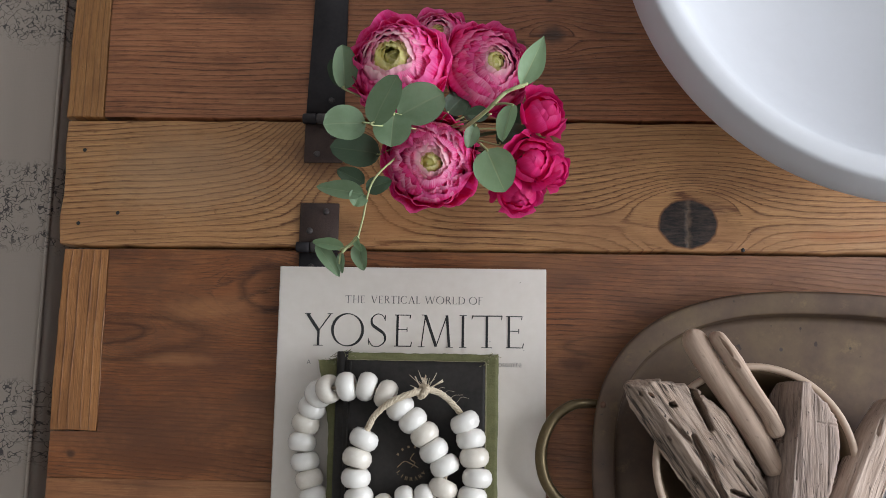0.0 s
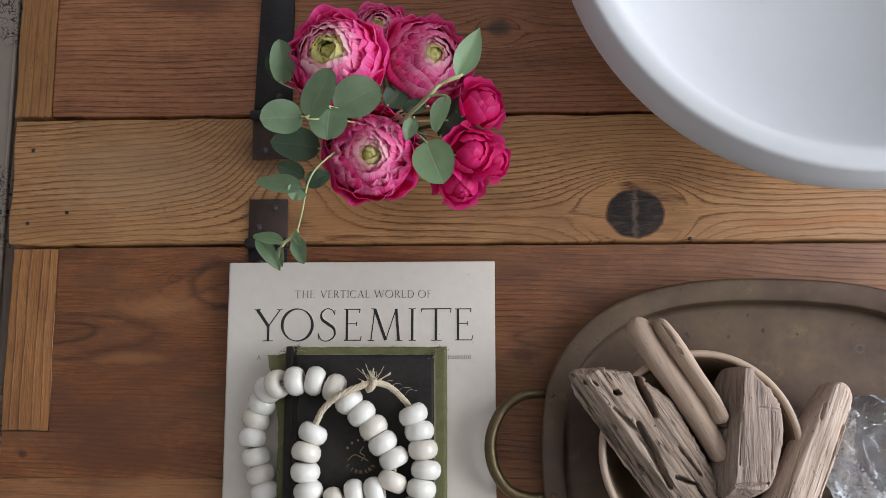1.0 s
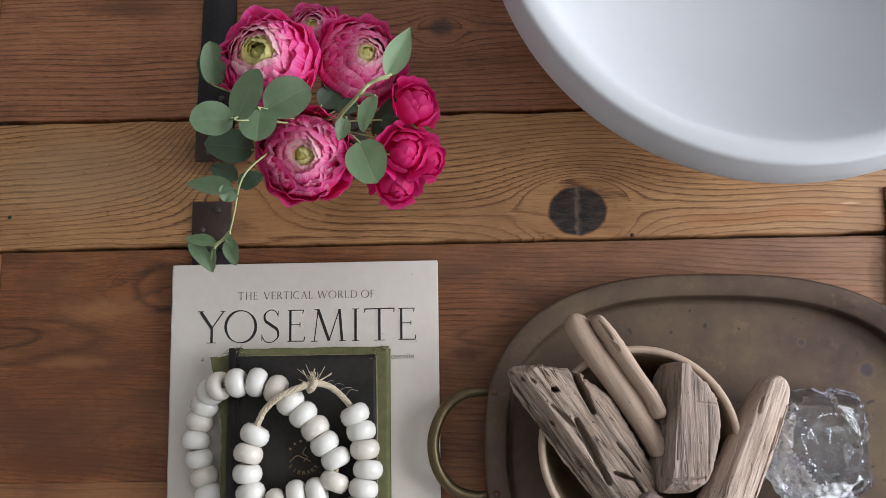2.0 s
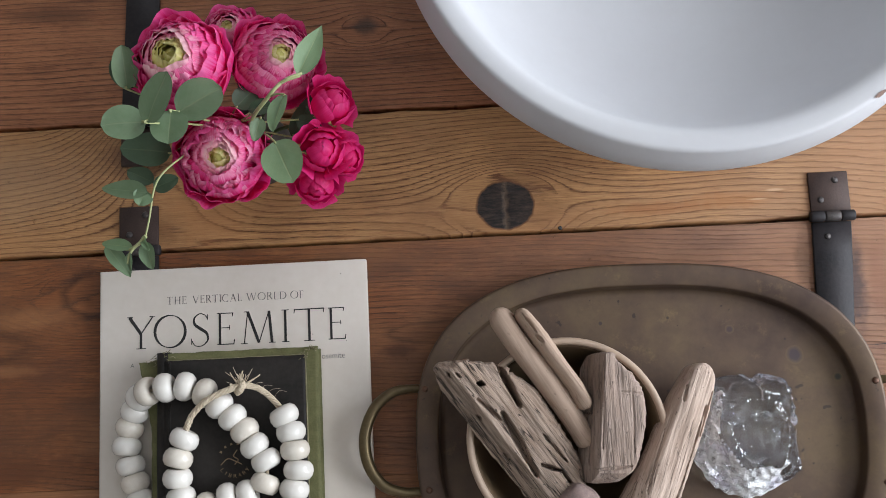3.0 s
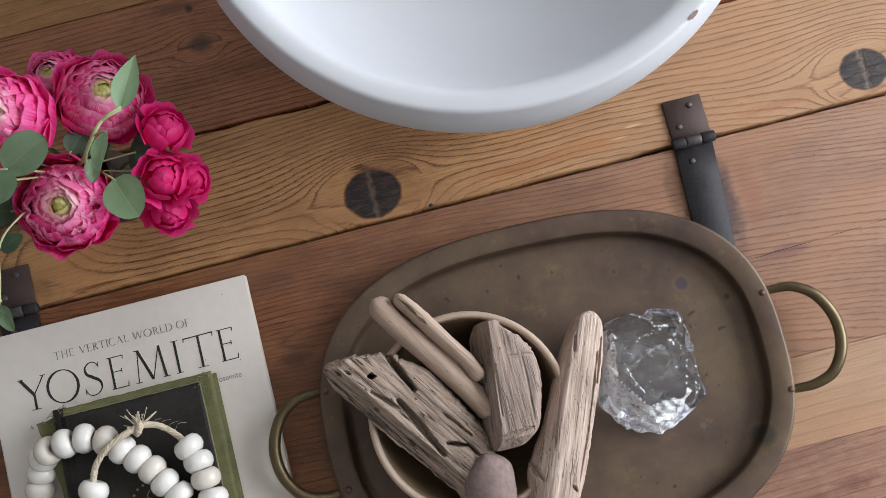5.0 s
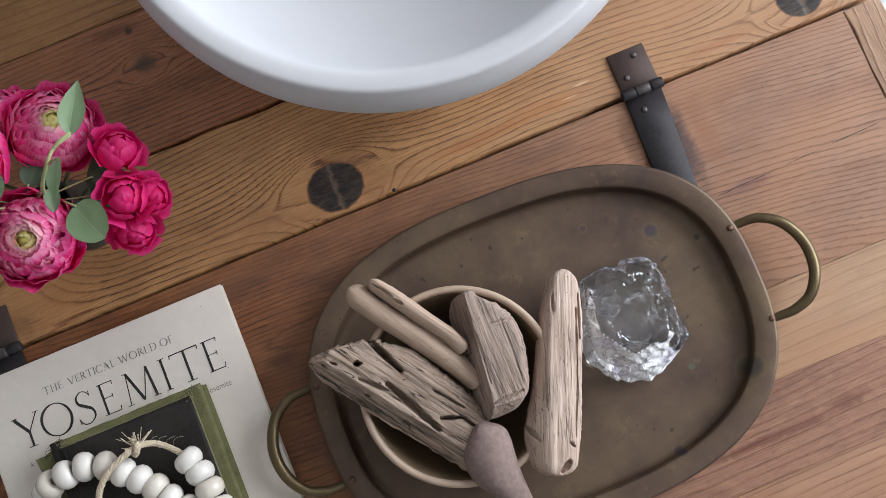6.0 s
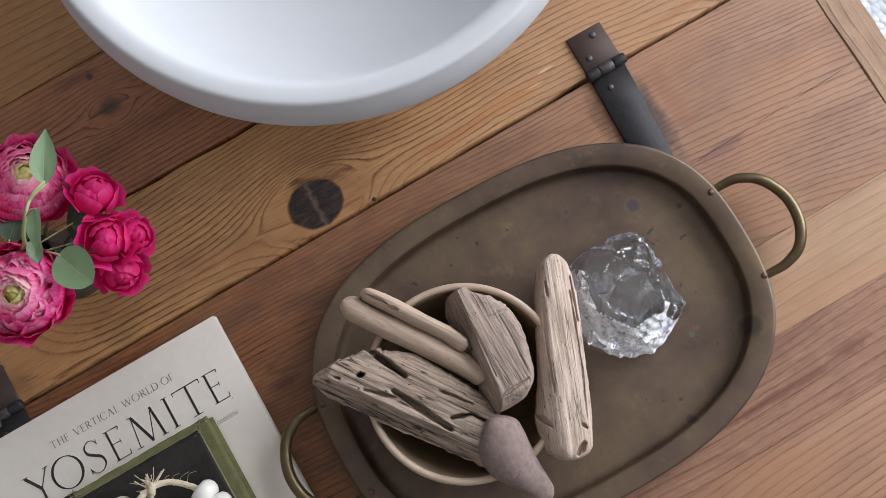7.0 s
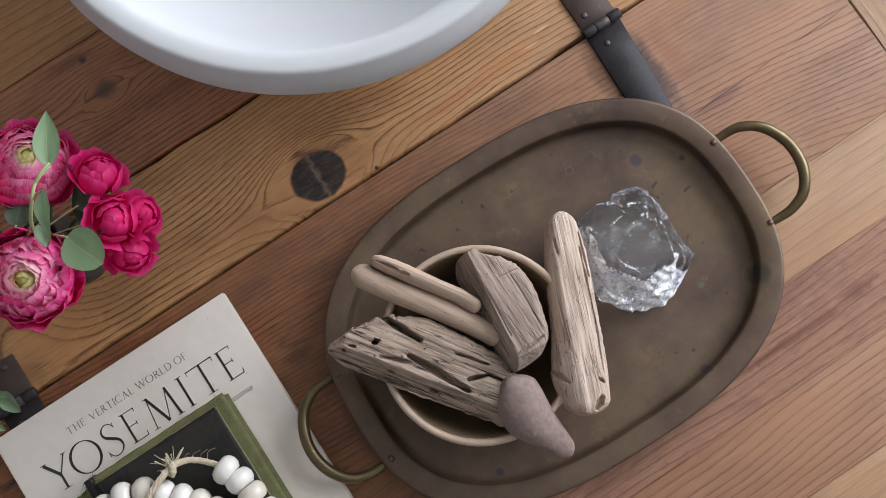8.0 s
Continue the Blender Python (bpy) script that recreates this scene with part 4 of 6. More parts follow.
BOOK_Z = T + 0.012
book = thing("large_book", (-0.022, -0.045, T), "large cream hardback book with black serif title", "book")
cover = part("front_cover", box((-0.1443, -0.200, BOOK_Z - 0.0026), (0.0952, 0.1132, BOOK_Z), 0.0006, 2), PAPER, book, "cream paper-jacketed front cover")
part("back_cover", box((-0.1443, -0.200, T + 0.0014), (0.0952, 0.1132, T + 0.004), 0.0006, 2), PAPER, book)
part("pages", box((-0.140, -0.196, T + 0.0041), (0.0915, 0.109, BOOK_Z - 0.0027), 0.0004, 1), PAGES, book, "aged cream page block")
part("spine", box((-0.1450, -0.200, T + 0.0014), (-0.14432, 0.1132, BOOK_Z - 0.0003), 0.0006, 2), PAPER, book)
LZ = BOOK_Z + 0.0003


# capitals as pen strokes: rows of (points, widths) in a box one high; widths 1 thick, 0.3 hair
def bar(x0, y0, x1, y1, w):
    return ([(x0, y0), (x1, y1)], [w, w])


def bend(cx, cy, rx, ry, a0, a1, thick=1.0, hair=0.28, steps=26):
    rows = [radians(a0 + (a1 - a0) * k / steps) for k in range(steps + 1)]
    return ([(cx + rx * math.cos(a), cy + ry * math.sin(a)) for a in rows], [hair + (thick - hair) * abs(math.cos(a + 0.25)) ** 1.3 for a in rows])


S_BEND = ([(p.x, p.y) for p in curve_points([(0.86, 0.84, 0), (0.72, 0.97, 0), (0.46, 1.01, 0), (0.20, 0.88, 0), (0.22, 0.68, 0), (0.52, 0.53, 0), (0.82, 0.38, 0), (0.86, 0.16, 0), (0.58, 0.0, 0), (0.24, 0.01, 0), (0.06, 0.17, 0)], 6)],
          [0.3 + 0.75 * math.sin(math.pi * min(1.0, max(0.0, (k - 10) / 40))) ** 2 for k in range(61)])
CAPITALS = {
    "Y": [bar(0.07, 0.99, 0.5, 0.46, 1.1), bar(0.94, 0.99, 0.5, 0.46, 0.4), bar(0.5, 0.5, 0.5, 0, 0.85), bar(-0.03, 1, 0.20, 1, 0.25), bar(0.82, 1, 1.03, 1, 0.25), bar(0.32, 0, 0.68, 0, 0.25)],
    "O": [bend(0.5, 0.5, 0.48, 0.51, 0, 360)],
    "S": [S_BEND, bar(0.86, 0.80, 0.87, 0.98, 0.25), bar(0.05, 0.04, 0.05, 0.24, 0.25)],
    "E": [bar(0.17, 0, 0.17, 1, 0.8), bar(0, 0.99, 0.92, 0.99, 0.3), bar(0.17, 0.53, 0.74, 0.53, 0.28), bar(0, 0.01, 0.99, 0.01, 0.32), bar(0.90, 0.88, 0.94, 1.0, 0.3), bar(0.74, 0.46, 0.74, 0.60, 0.28), bar(0.97, 0.0, 1.02, 0.15, 0.3)],
    "M": [bar(0.08, 0, 0.19, 1, 0.35), bar(0.19, 1, 0.52, 0.01, 1.0), bar(0.52, 0.01, 0.83, 1, 0.35), bar(0.83, 1, 0.91, 0, 0.9), bar(-0.02, 0, 0.18, 0, 0.25), bar(0.81, 0, 1.02, 0, 0.25), bar(0.08, 1, 0.22, 1, 0.25)],
    "I": [bar(0.5, 0, 0.5, 1, 0.85), bar(-0.2, 1, 1.2, 1, 0.25), bar(-0.2, 0, 1.2, 0, 0.25)],
    "T": [bar(0.5, 0, 0.5, 1, 0.85), bar(0.0, 0.99, 1.0, 1.0, 0.4), bar(0.0, 0.88, 0.03, 1.0, 0.3), bar(0.98, 0.87, 1.0, 1.0, 0.3), bar(0.32, 0, 0.68, 0, 0.25)],
    "H": [bar(0.15, 0, 0.15, 1, 0.85), bar(0.85, 0, 0.85, 1, 0.85), bar(0.15, 0.53, 0.85, 0.53, 0.3), bar(0.02, 0, 0.28, 0, 0.25), bar(0.72, 0, 0.98, 0, 0.25), bar(0.02, 1, 0.28, 1, 0.25), bar(0.72, 1, 0.98, 1, 0.25)],
    "V": [bar(0.07, 1, 0.5, 0, 1.0), bar(0.93, 1, 0.5, 0, 0.4), bar(-0.04, 1, 0.2, 1, 0.25), bar(0.82, 1, 1.04, 1, 0.25)],
    "R": [bar(0.17, 0, 0.17, 1, 0.85), bend(0.40, 0.76, 0.36, 0.24, 90, -90), bar(0.17, 1, 0.42, 1, 0.3), bar(0.17, 0.52, 0.42, 0.52, 0.3), bar(0.45, 0.52, 1.0, 0, 0.9), bar(0.02, 0, 0.34, 0, 0.25), bar(0.02, 1, 0.2, 1, 0.25)],
    "C": [bend(0.55, 0.5, 0.53, 0.51, 45, 315), bar(0.92, 0.76, 0.92, 0.96, 0.25)],
    "A": [bar(0.08, 0, 0.48, 1, 0.4), bar(0.48, 1, 0.90, 0, 1.0), bar(0.23, 0.36, 0.74, 0.36, 0.3), bar(-0.03, 0, 0.2, 0, 0.25), bar(0.78, 0, 1.03, 0, 0.25)],
    "L": [bar(0.2, 0, 0.2, 1, 0.85), bar(0.02, 0.01, 1.0, 0.01, 0.3), bar(0.98, 0, 1.02, 0.16, 0.3), bar(0.02, 1, 0.38, 1, 0.25)],
    "W": [bar(0.05, 1, 0.28, 0, 0.9), bar(0.28, 0, 0.50, 1, 0.4), bar(0.50, 1, 0.73, 0, 0.9), bar(0.73, 0, 0.95, 1, 0.4), bar(-0.02, 1, 0.13, 1, 0.25), bar(0.88, 1, 1.03, 1, 0.25)],
    "D": [bar(0.15, 0, 0.15, 1, 0.85), bend(0.40, 0.5, 0.58, 0.49, 90, -90), bar(0.0, 0.99, 0.42, 0.99, 0.3), bar(0.0, 0.01, 0.42, 0.01, 0.3)],
    "B": [bar(0.17, 0, 0.17, 1, 0.85), bend(0.40, 0.76, 0.34, 0.24, 90, -90), bend(0.42, 0.26, 0.42, 0.26, 90, -90), bar(0.02, 1, 0.42, 1, 0.3), bar(0.17, 0.52, 0.42, 0.52, 0.3), bar(0.02, 0, 0.44, 0, 0.3)],
    "F": [bar(0.2, 0, 0.2, 1, 0.85), bar(0.0, 0.99, 0.95, 0.99, 0.3), bar(0.2, 0.52, 0.78, 0.52, 0.28), bar(0.93, 0.86, 0.96, 1.0, 0.3), bar(0.02, 0, 0.38, 0, 0.25)],
}


def capital(ch, x0, x1, y0, y1, pen, name, material, parent, label="", z=LZ, m=None):
    """One printed letter, inked a hair above the cover."""
    bm = bmesh.new()
    for k, (row, widths) in enumerate(CAPITALS[ch]):
        pts = [Vector((x0 + (x1 - x0) * u, y0 + (y1 - y0) * v, z + 0.00003 * k)) for u, v in row]
        sides = []
        for i, p in enumerate(pts):
            way = (pts[min(i + 1, len(pts) - 1)] - pts[max(i - 1, 0)]).normalized()
            off = Vector((-way.y, way.x, 0)) * pen * widths[min(i, len(widths) - 1)] / 2
            sides.append((bm.verts.new(p + off), bm.verts.new(p - off)))
        for (a, b), (c, d) in zip(sides, sides[1:]):
            bm.faces.new((a, b, d, c))
    return part(name, bm, material, parent, label, m, smooth=False)


def px(u):
    return -0.1207 + (u - 541.5) * 0.0005072


WIDE = {"I": 0.22, "E": 0.62, "L": 0.58, "F": 0.58, "W": 1.35, "O": 1.05, "T": 0.85, "R": 0.75}
for word, a, b in (("THE", 612.5, 647.5), ("VERTICAL", 658.5, 745), ("WORLD", 754, 824), ("OF", 832, 855)):
    spans = [WIDE.get(ch, 0.92) for ch in word]
    unit = (px(b) - px(a)) / (sum(spans) + 0.22 * (len(word) - 1))
    x = px(a)
    for ch, w in zip(word, spans):
        capital(ch, x, x + w * unit, 0.0807, 0.0873, 0.00085, "title_letter", GREY_INK, cover, "small thin grey capital letter")
        x += (w + 0.22) * unit
for ch, a, b in (("Y", 543, 590), ("O", 590, 646), ("S", 654, 689), ("E", 701, 731), ("M", 744, 803), ("I", 817, 826), ("T", 837, 890), ("E", 897, 927)):
    capital(ch, px(a), px(b), 0.0423, 0.0706, 0.0026, "title_letter", INK, cover, "tall thin black serif capital letter")
letters("A", -0.1175, -0.1140, 0.0255, 0.0295, LZ, -0.01, "subtitle", GREY_INK, cover)
letters("Yosemite", 0.0490, 0.0735, 0.0255, 0.0305, LZ, -0.01, "subtitle", GREY_INK, cover)
for sx, sy in ((0.072, 0.101), (0.0455, 0.0478), (0.0755, 0.0405)):
    part("foxing_spot", lathe([(0, 0.0002), (0.0003, 0.0002), (0.00045, 0.0)], (sx, sy, BOOK_Z), 8), GREY_INK, cover)

GZ = T + 0.0375
old = thing("old_book", (-0.02, -0.06, BOOK_Z), "worn black and green clothbound old book on a larger book", "book")


def ragged_slab(lo, hi, rag, seed, cuts=40):
    """A board whose edges are frayed."""
    bm = bmesh.new()
    bmesh.ops.create_grid(bm, x_segments=cuts, y_segments=cuts, size=0.5)
    for v in bm.verts:
        v.co = Vector((lo[0] + (v.co.x + 0.5) * (hi[0] - lo[0]), lo[1] + (v.co.y + 0.5) * (hi[1] - lo[1]), hi[2]))
    rim = [e for e in bm.edges if e.is_boundary]
    low = [g for g in bmesh.ops.extrude_edge_only(bm, edges=rim)["geom"] if isinstance(g, bmesh.types.BMVert)]
    for v in low:
        v.co.z = lo[2]
    for v in bm.verts:
        if min(abs(v.co.x - lo[0]), abs(v.co.x - hi[0]), abs(v.co.y - lo[1]), abs(v.co.y - hi[1])) < 1e-5:
            v.co.x += rag * noise.noise(Vector((v.co.x * 160, v.co.y * 160, seed)))
            v.co.y += rag * noise.noise(Vector((v.co.x * 160, v.co.y * 160, seed + 9)))
        v.co.z += 0.0004 * noise.noise(Vector((v.co.x * 40, v.co.y * 40, seed + 4)))
    return bm


part("back_board", box((-0.087, -0.155, BOOK_Z + 0.0006), (0.0525, 0.0345, BOOK_Z + 0.003), 0.0005, 1), GREEN_CLOTH, old)
part("pages", box((-0.083, -0.151, BOOK_Z + 0.0031), (0.048, 0.030, GZ - 0.0031), 0.0004, 1), PAGES, old)
part("front_board", ragged_slab((-0.0800, -0.155, GZ - 0.003), (0.0530, 0.0348, GZ), 0.0006, 1), GREEN_CLOTH, old, "faded olive green cloth board")
panel = part("leather_panel", ragged_slab((-0.0800, -0.150, GZ), (0.0420, 0.0280, GZ + 0.0014), 0.0006, 2), BLACK_LEATHER, old, "scuffed black leather cover panel")
part("spine", tube([(-0.0815, -0.155, GZ - 0.0045), (-0.0818, -0.06, GZ - 0.0043), (-0.0812, 0.0355, GZ - 0.0047)], 0.0062, 16), BLACK_LEATHER, old, "rubbed black leather spine")
flap = ragged_slab((-0.1035, -0.155, GZ - 0.0085), (-0.0855, 0.0290, GZ - 0.0070), 0.0024, 3)
for v in flap.verts:  # widest at the head, worn away below
    v.co.x = -0.0855 - (-0.0855 - v.co.x) * (0.42 + 0.58 * max(0.0, min(1.0, (v.co.y + 0.03) / 0.055)))
part("torn_cloth", flap, GREEN_CLOTH, old, "torn green cloth flap beside the spine")
fray = random.Random(8)
for i in range(46):
    fx, fy = fray.choice(((-0.094, 0.028), (-0.086, 0.031), (-0.076, 0.033), (0.049, 0.032), (0.042, 0.027)))
    p = Vector((fx + fray.uniform(-0.006, 0.006), fy + fray.uniform(-0.003, 0.003), GZ + (fray.uniform(0.0008, 0.0018) if fx > -0.08 else -0.006 + fray.uniform(0.0, 0.003))))
    way = Vector((fray.uniform(-1, 1), fray.uniform(-0.6, 1), fray.uniform(-0.1, 0.3))).normalized() * fray.uniform(0.0015, 0.0045)
    part("frayed_thread", tube([p, p + way * 0.5 + Vector((0.0004, -0.0003, 0.0003)), p + way], [0.00035, 0.0003, 0.00015], 5), FRAYED, old)
part("worn_edge", tube([(-0.078 + 0.0119 * k, 0.0284 + 0.0004 * noise.noise(Vector((k * 0.9, 4, 0))), GZ + 0.0009) for k in range(11)], [0.0003 + 0.0003 * abs(noise.noise(Vector((k * 1.3, 1, 0)))) for k in range(11)], 6), FRAYED, old, "pale rubbed leather edge")
part("spine_ridge", tube([(-0.0752, -0.15, GZ + 0.0014), (-0.0754, -0.05, GZ + 0.0016), (-0.0750, 0.0275, GZ + 0.0014)], 0.0011, 8), BLACK_LEATHER, old, "raised leather hinge joint")
part("worn_edge", tube([(0.0424, -0.15, GZ + 0.0010), (0.0426, -0.04, GZ + 0.0011), (0.0422, 0.0275, GZ + 0.0010)], 0.0007, 6), FRAYED, old, "pale rubbed leather edge")
# stamped device: small gold figure, an arc of letters and an arc of bars
sx, sy, sz = -0.020, -0.058, GZ + 0.0018
for i, ch in enumerate("LIBRARY"):
    a = radians(218 + i * 17.3)
    half = 0.0003 if ch == "I" else 0.0013
    capital(ch, -half, half, -0.0015, 0.0015, 0.0007, "stamped_letter", GOLD, panel, z=0.0, m=pose(sx + 0.0135 * math.cos(a), sy + 0.0135 * math.sin(a), sz, 0, 0, math.degrees(a) + 90))
for i in range(5):
    a = radians(150 - i * 24)
    part("stamped_bar", box((-0.0009, -0.0010, 0), (0.0009, 0.0010, 0.0003)), GOLD, panel, m=pose(sx + 0.0135 * math.cos(a), sy + 0.0135 * math.sin(a), sz, 0, 0, math.degrees(a) + 90), smooth=False)
part("stamped_figure", tube(curve_points([(sx - 0.012, sy - 0.004, sz), (sx - 0.006, sy + 0.001, sz), (sx, sy - 0.001, sz), (sx + 0.006, sy - 0.004, sz)], 4), 0.0005, 5), GOLD, panel)
part("stamped_figure", tube(curve_points([(sx + 0.002, sy + 0.008, sz), (sx - 0.001, sy + 0.003, sz), (sx + 0.003, sy, sz), (sx, sy - 0.004, sz)], 4), 0.0005, 5), GOLD, panel)

# ---- the bead garland ----
garland = thing("bead_garland", (-0.03, -0.04, BOOK_Z), "strand of glossy white beads on jute cord", "garland")


def bead_mesh(seed):
    """A squat drilled bead, its hole along z."""
    prof = [(0.0026, -0.0046), (0.0032, -0.0069), (0.0058, -0.0082), (0.0094, -0.0073), (0.0119, -0.0042), (0.0128, 0.0), (0.0119, 0.0042), (0.0094, 0.0073), (0.0058, 0.0082), (0.0032, 0.0069), (0.0026, 0.0046)]
    bm = lathe(prof + prof[:1], (0, 0, 0), 28)
    bmesh.ops.remove_doubles(bm, verts=bm.verts, dist=1e-6)
    for v in bm.verts:
        v.co *= 1 + 0.035 * noise.noise(v.co * 55 + Vector((seed, 0, seed)))
        v.co.z += 0.06 * v.co.x * math.sin(seed * 3.1)
    return to_mesh("bead", bm, BEAD_WARM if seed % 3 == 1 else BEAD)


BEADS = [bead_mesh(s) for s in range(6)]
OUTER = [(-0.100, -0.122), (-0.101, -0.105), (-0.105, -0.089), (-0.109, -0.074), (-0.1135, -0.059), (-0.1165, -0.043), (-0.114, -0.027), (-0.1085, -0.013), (-0.102, -0.0015), (-0.0915, 0.0025), (-0.0755, 0.005), (-0.059, 0.005),
         (-0.042, -0.001), (-0.0295, -0.012), (-0.019, -0.0225), (-0.0085, -0.034), (-0.0005, -0.047), (0.009, -0.0595), (0.008, -0.0785), (-0.007, -0.0870), (-0.0235, -0.0885), (-0.040, -0.095)]
INNER = [(-0.0595, -0.039), (-0.065, -0.0545), (-0.0655, -0.071), (-0.0625, -0.0865), (-0.058, -0.103)]
RIGHT = [(0.025, -0.0235), (0.0305, -0.037), (0.0335, -0.052), (0.036, -0.069), (0.032, -0.0845), (0.027, -0.100)]
LEATHER_TOP = GZ + 0.0014 + 0.0129


def bead_height(i, n, low):
    return (BOOK_Z + 0.0129, BOOK_Z + 0.0129, BOOK_Z + 0.016, BOOK_Z + 0.023, GZ + 0.0105)[max(0, i - 5)] if low and i < 10 else LEATHER_TOP


for strand, low in ((OUTER, True), (INNER, False), (RIGHT, False)):
    rows = [Vector((x, y, bead_height(i, len(strand), low))) for i, (x, y) in enumerate(strand)]
    part("cord", tube(curve_points(rows, 4), 0.0013, 6), CORD, garland)
    for i, p in enumerate(rows):
        way = (rows[min(i + 1, len(rows) - 1)] - rows[max(i - 1, 0)]).normalized()
        way = (way + Vector((0.14 * math.sin(i * 5.3), 0.14 * math.cos(i * 3.7), 0.10 * math.sin(i * 2.2)))).normalized()
        m = Matrix.Translation(p) @ way.to_track_quat("Z", "Y").to_matrix().to_4x4() @ pose(0, 0, 0, 0, 0, 47 * i)
        link_mesh("bead", BEADS[(i * 5 + len(strand)) % 6], garland, m=m)

ROPE_Z = LEATHER_TOP + 0.004


def twisted(points, r, name):
    """A cord of five twisted strands."""
    pts = curve_points(points, 14)
    for k in range(5):
        strand = []
        for i, p in enumerate(pts):
            way = (pts[min(i + 1, len(pts) - 1)] - pts[max(i - 1, 0)]).normalized()
            s = way.cross(Vector((0, 0, 1))).normalized()
            a = i * 0.42 + 1.6 * noise.noise(Vector((i * 0.13, r * 900, 2))) + math.tau * k / 5
            strand.append(p + (s * math.cos(a) + Vector((0, 0, 1)) * math.sin(a)) * r * 0.56)
        thick = [r * (0.42 + 0.20 * noise.noise(Vector((i * 0.45, k * 5.0, r * 700)))) for i in range(len(strand))]
        part(name, tube(strand, thick, 7), CORD, garland)


twisted([(-0.0595, -0.036, LEATHER_TOP), (-0.056, -0.030, ROPE_Z + 0.002), (-0.0495, -0.0185, ROPE_Z + 0.006), (-0.036, -0.0075, ROPE_Z + 0.011), (-0.017, 0.0005, ROPE_Z + 0.010), (-0.006, 0.003, ROPE_Z + 0.006)], 0.0029, "jute_strand")
twisted([(-0.008, 0.0035, ROPE_Z + 0.006), (0.003, 0.001, ROPE_Z), (0.013, -0.0065, ROPE_Z - 0.003), (0.024, -0.019, LEATHER_TOP)], 0.0028, "jute_strand")
twisted([(-0.011, 0.007, ROPE_Z + 0.004), (-0.0075, 0.004, ROPE_Z + 0.0095), (-0.0095, -0.001, ROPE_Z + 0.009), (-0.0135, -0.0025, ROPE_Z + 0.004)], 0.0034, "jute_knot")
rnd = random.Random(4)
for i in range(34):
    a = radians(rnd.uniform(20, 150))
    ln = rnd.uniform(0.005, 0.012)
    b = Vector((-0.009 + rnd.uniform(-0.003, 0.004), 0.003, ROPE_Z + rnd.uniform(0.003, 0.009)))
    way = Vector((math.cos(a), math.sin(a), rnd.uniform(-0.3, 0.5)))
    side = Vector((rnd.uniform(-1, 1), rnd.uniform(-1, 1), rnd.uniform(-1, 1))) * 0.003
    part("jute_fibre", tube(curve_points([b, b + way * ln * 0.5 + side, b + way * ln + side * 2], 3), rnd.uniform(0.00025, 0.0007), 4), CORD, garland)
for i in range(4):
    b = Vector((0.0 + 0.006 * i, 0.001 - 0.0028 * i, ROPE_Z))
    part("jute_fibre", tube(curve_points([b, b + Vector((0.004, 0.004 + 0.002 * math.sin(i * 3), 0.001)), b + Vector((0.008 + 0.003 * math.sin(i * 7), 0.004, 0.0))], 3), 0.00016, 4), CORD, garland)

# ---- the small bowl of driftwood ----
SX, SY, SZ = 0.2595, -0.0535, T + 0.0068
dish = thing("round_dish", (SX, SY, SZ), "round brown dish with a pale turned rim", "bowl")
part("dish_body", lathe([(0, 0.0), (0.040, 0.0), (0.048, 0.004), (0.062, 0.022), (0.074, 0.048), (0.0802, 0.066), (0.0815, 0.0708), (0.0765, 0.0712), (0.0745, 0.066), (0.0680, 0.046), (0.056, 0.022), (0.040, 0.0085), (0.0, 0.0065)], (SX, SY, SZ), 72),
     plain("dark_turned_wood", (0.11, 0.075, 0.042), (0.155, 0.105, 0.06), 0.5, 50), dish)
part("rim", lathe([(0.0817, 0.0695), (0.0824, 0.0715), (0.0818, 0.0738), (0.0795, 0.0750), (0.0772, 0.0738), (0.0762, 0.0714), (0.0768, 0.0695), (0.0817, 0.0695)], (SX, SY, SZ), 72), RIM_WOOD, dish, "pale sanded wooden rim")


def eased(rows, t, soft=0.02):
    """A row of sizes read at t, from 0 to 1, with its corners softened."""
    at = np.linspace(0, 1, len(rows))
    return float(np.mean([np.interp(t + d, at, rows) for d in (-soft, -soft / 2, 0.0, soft / 2, soft)]))


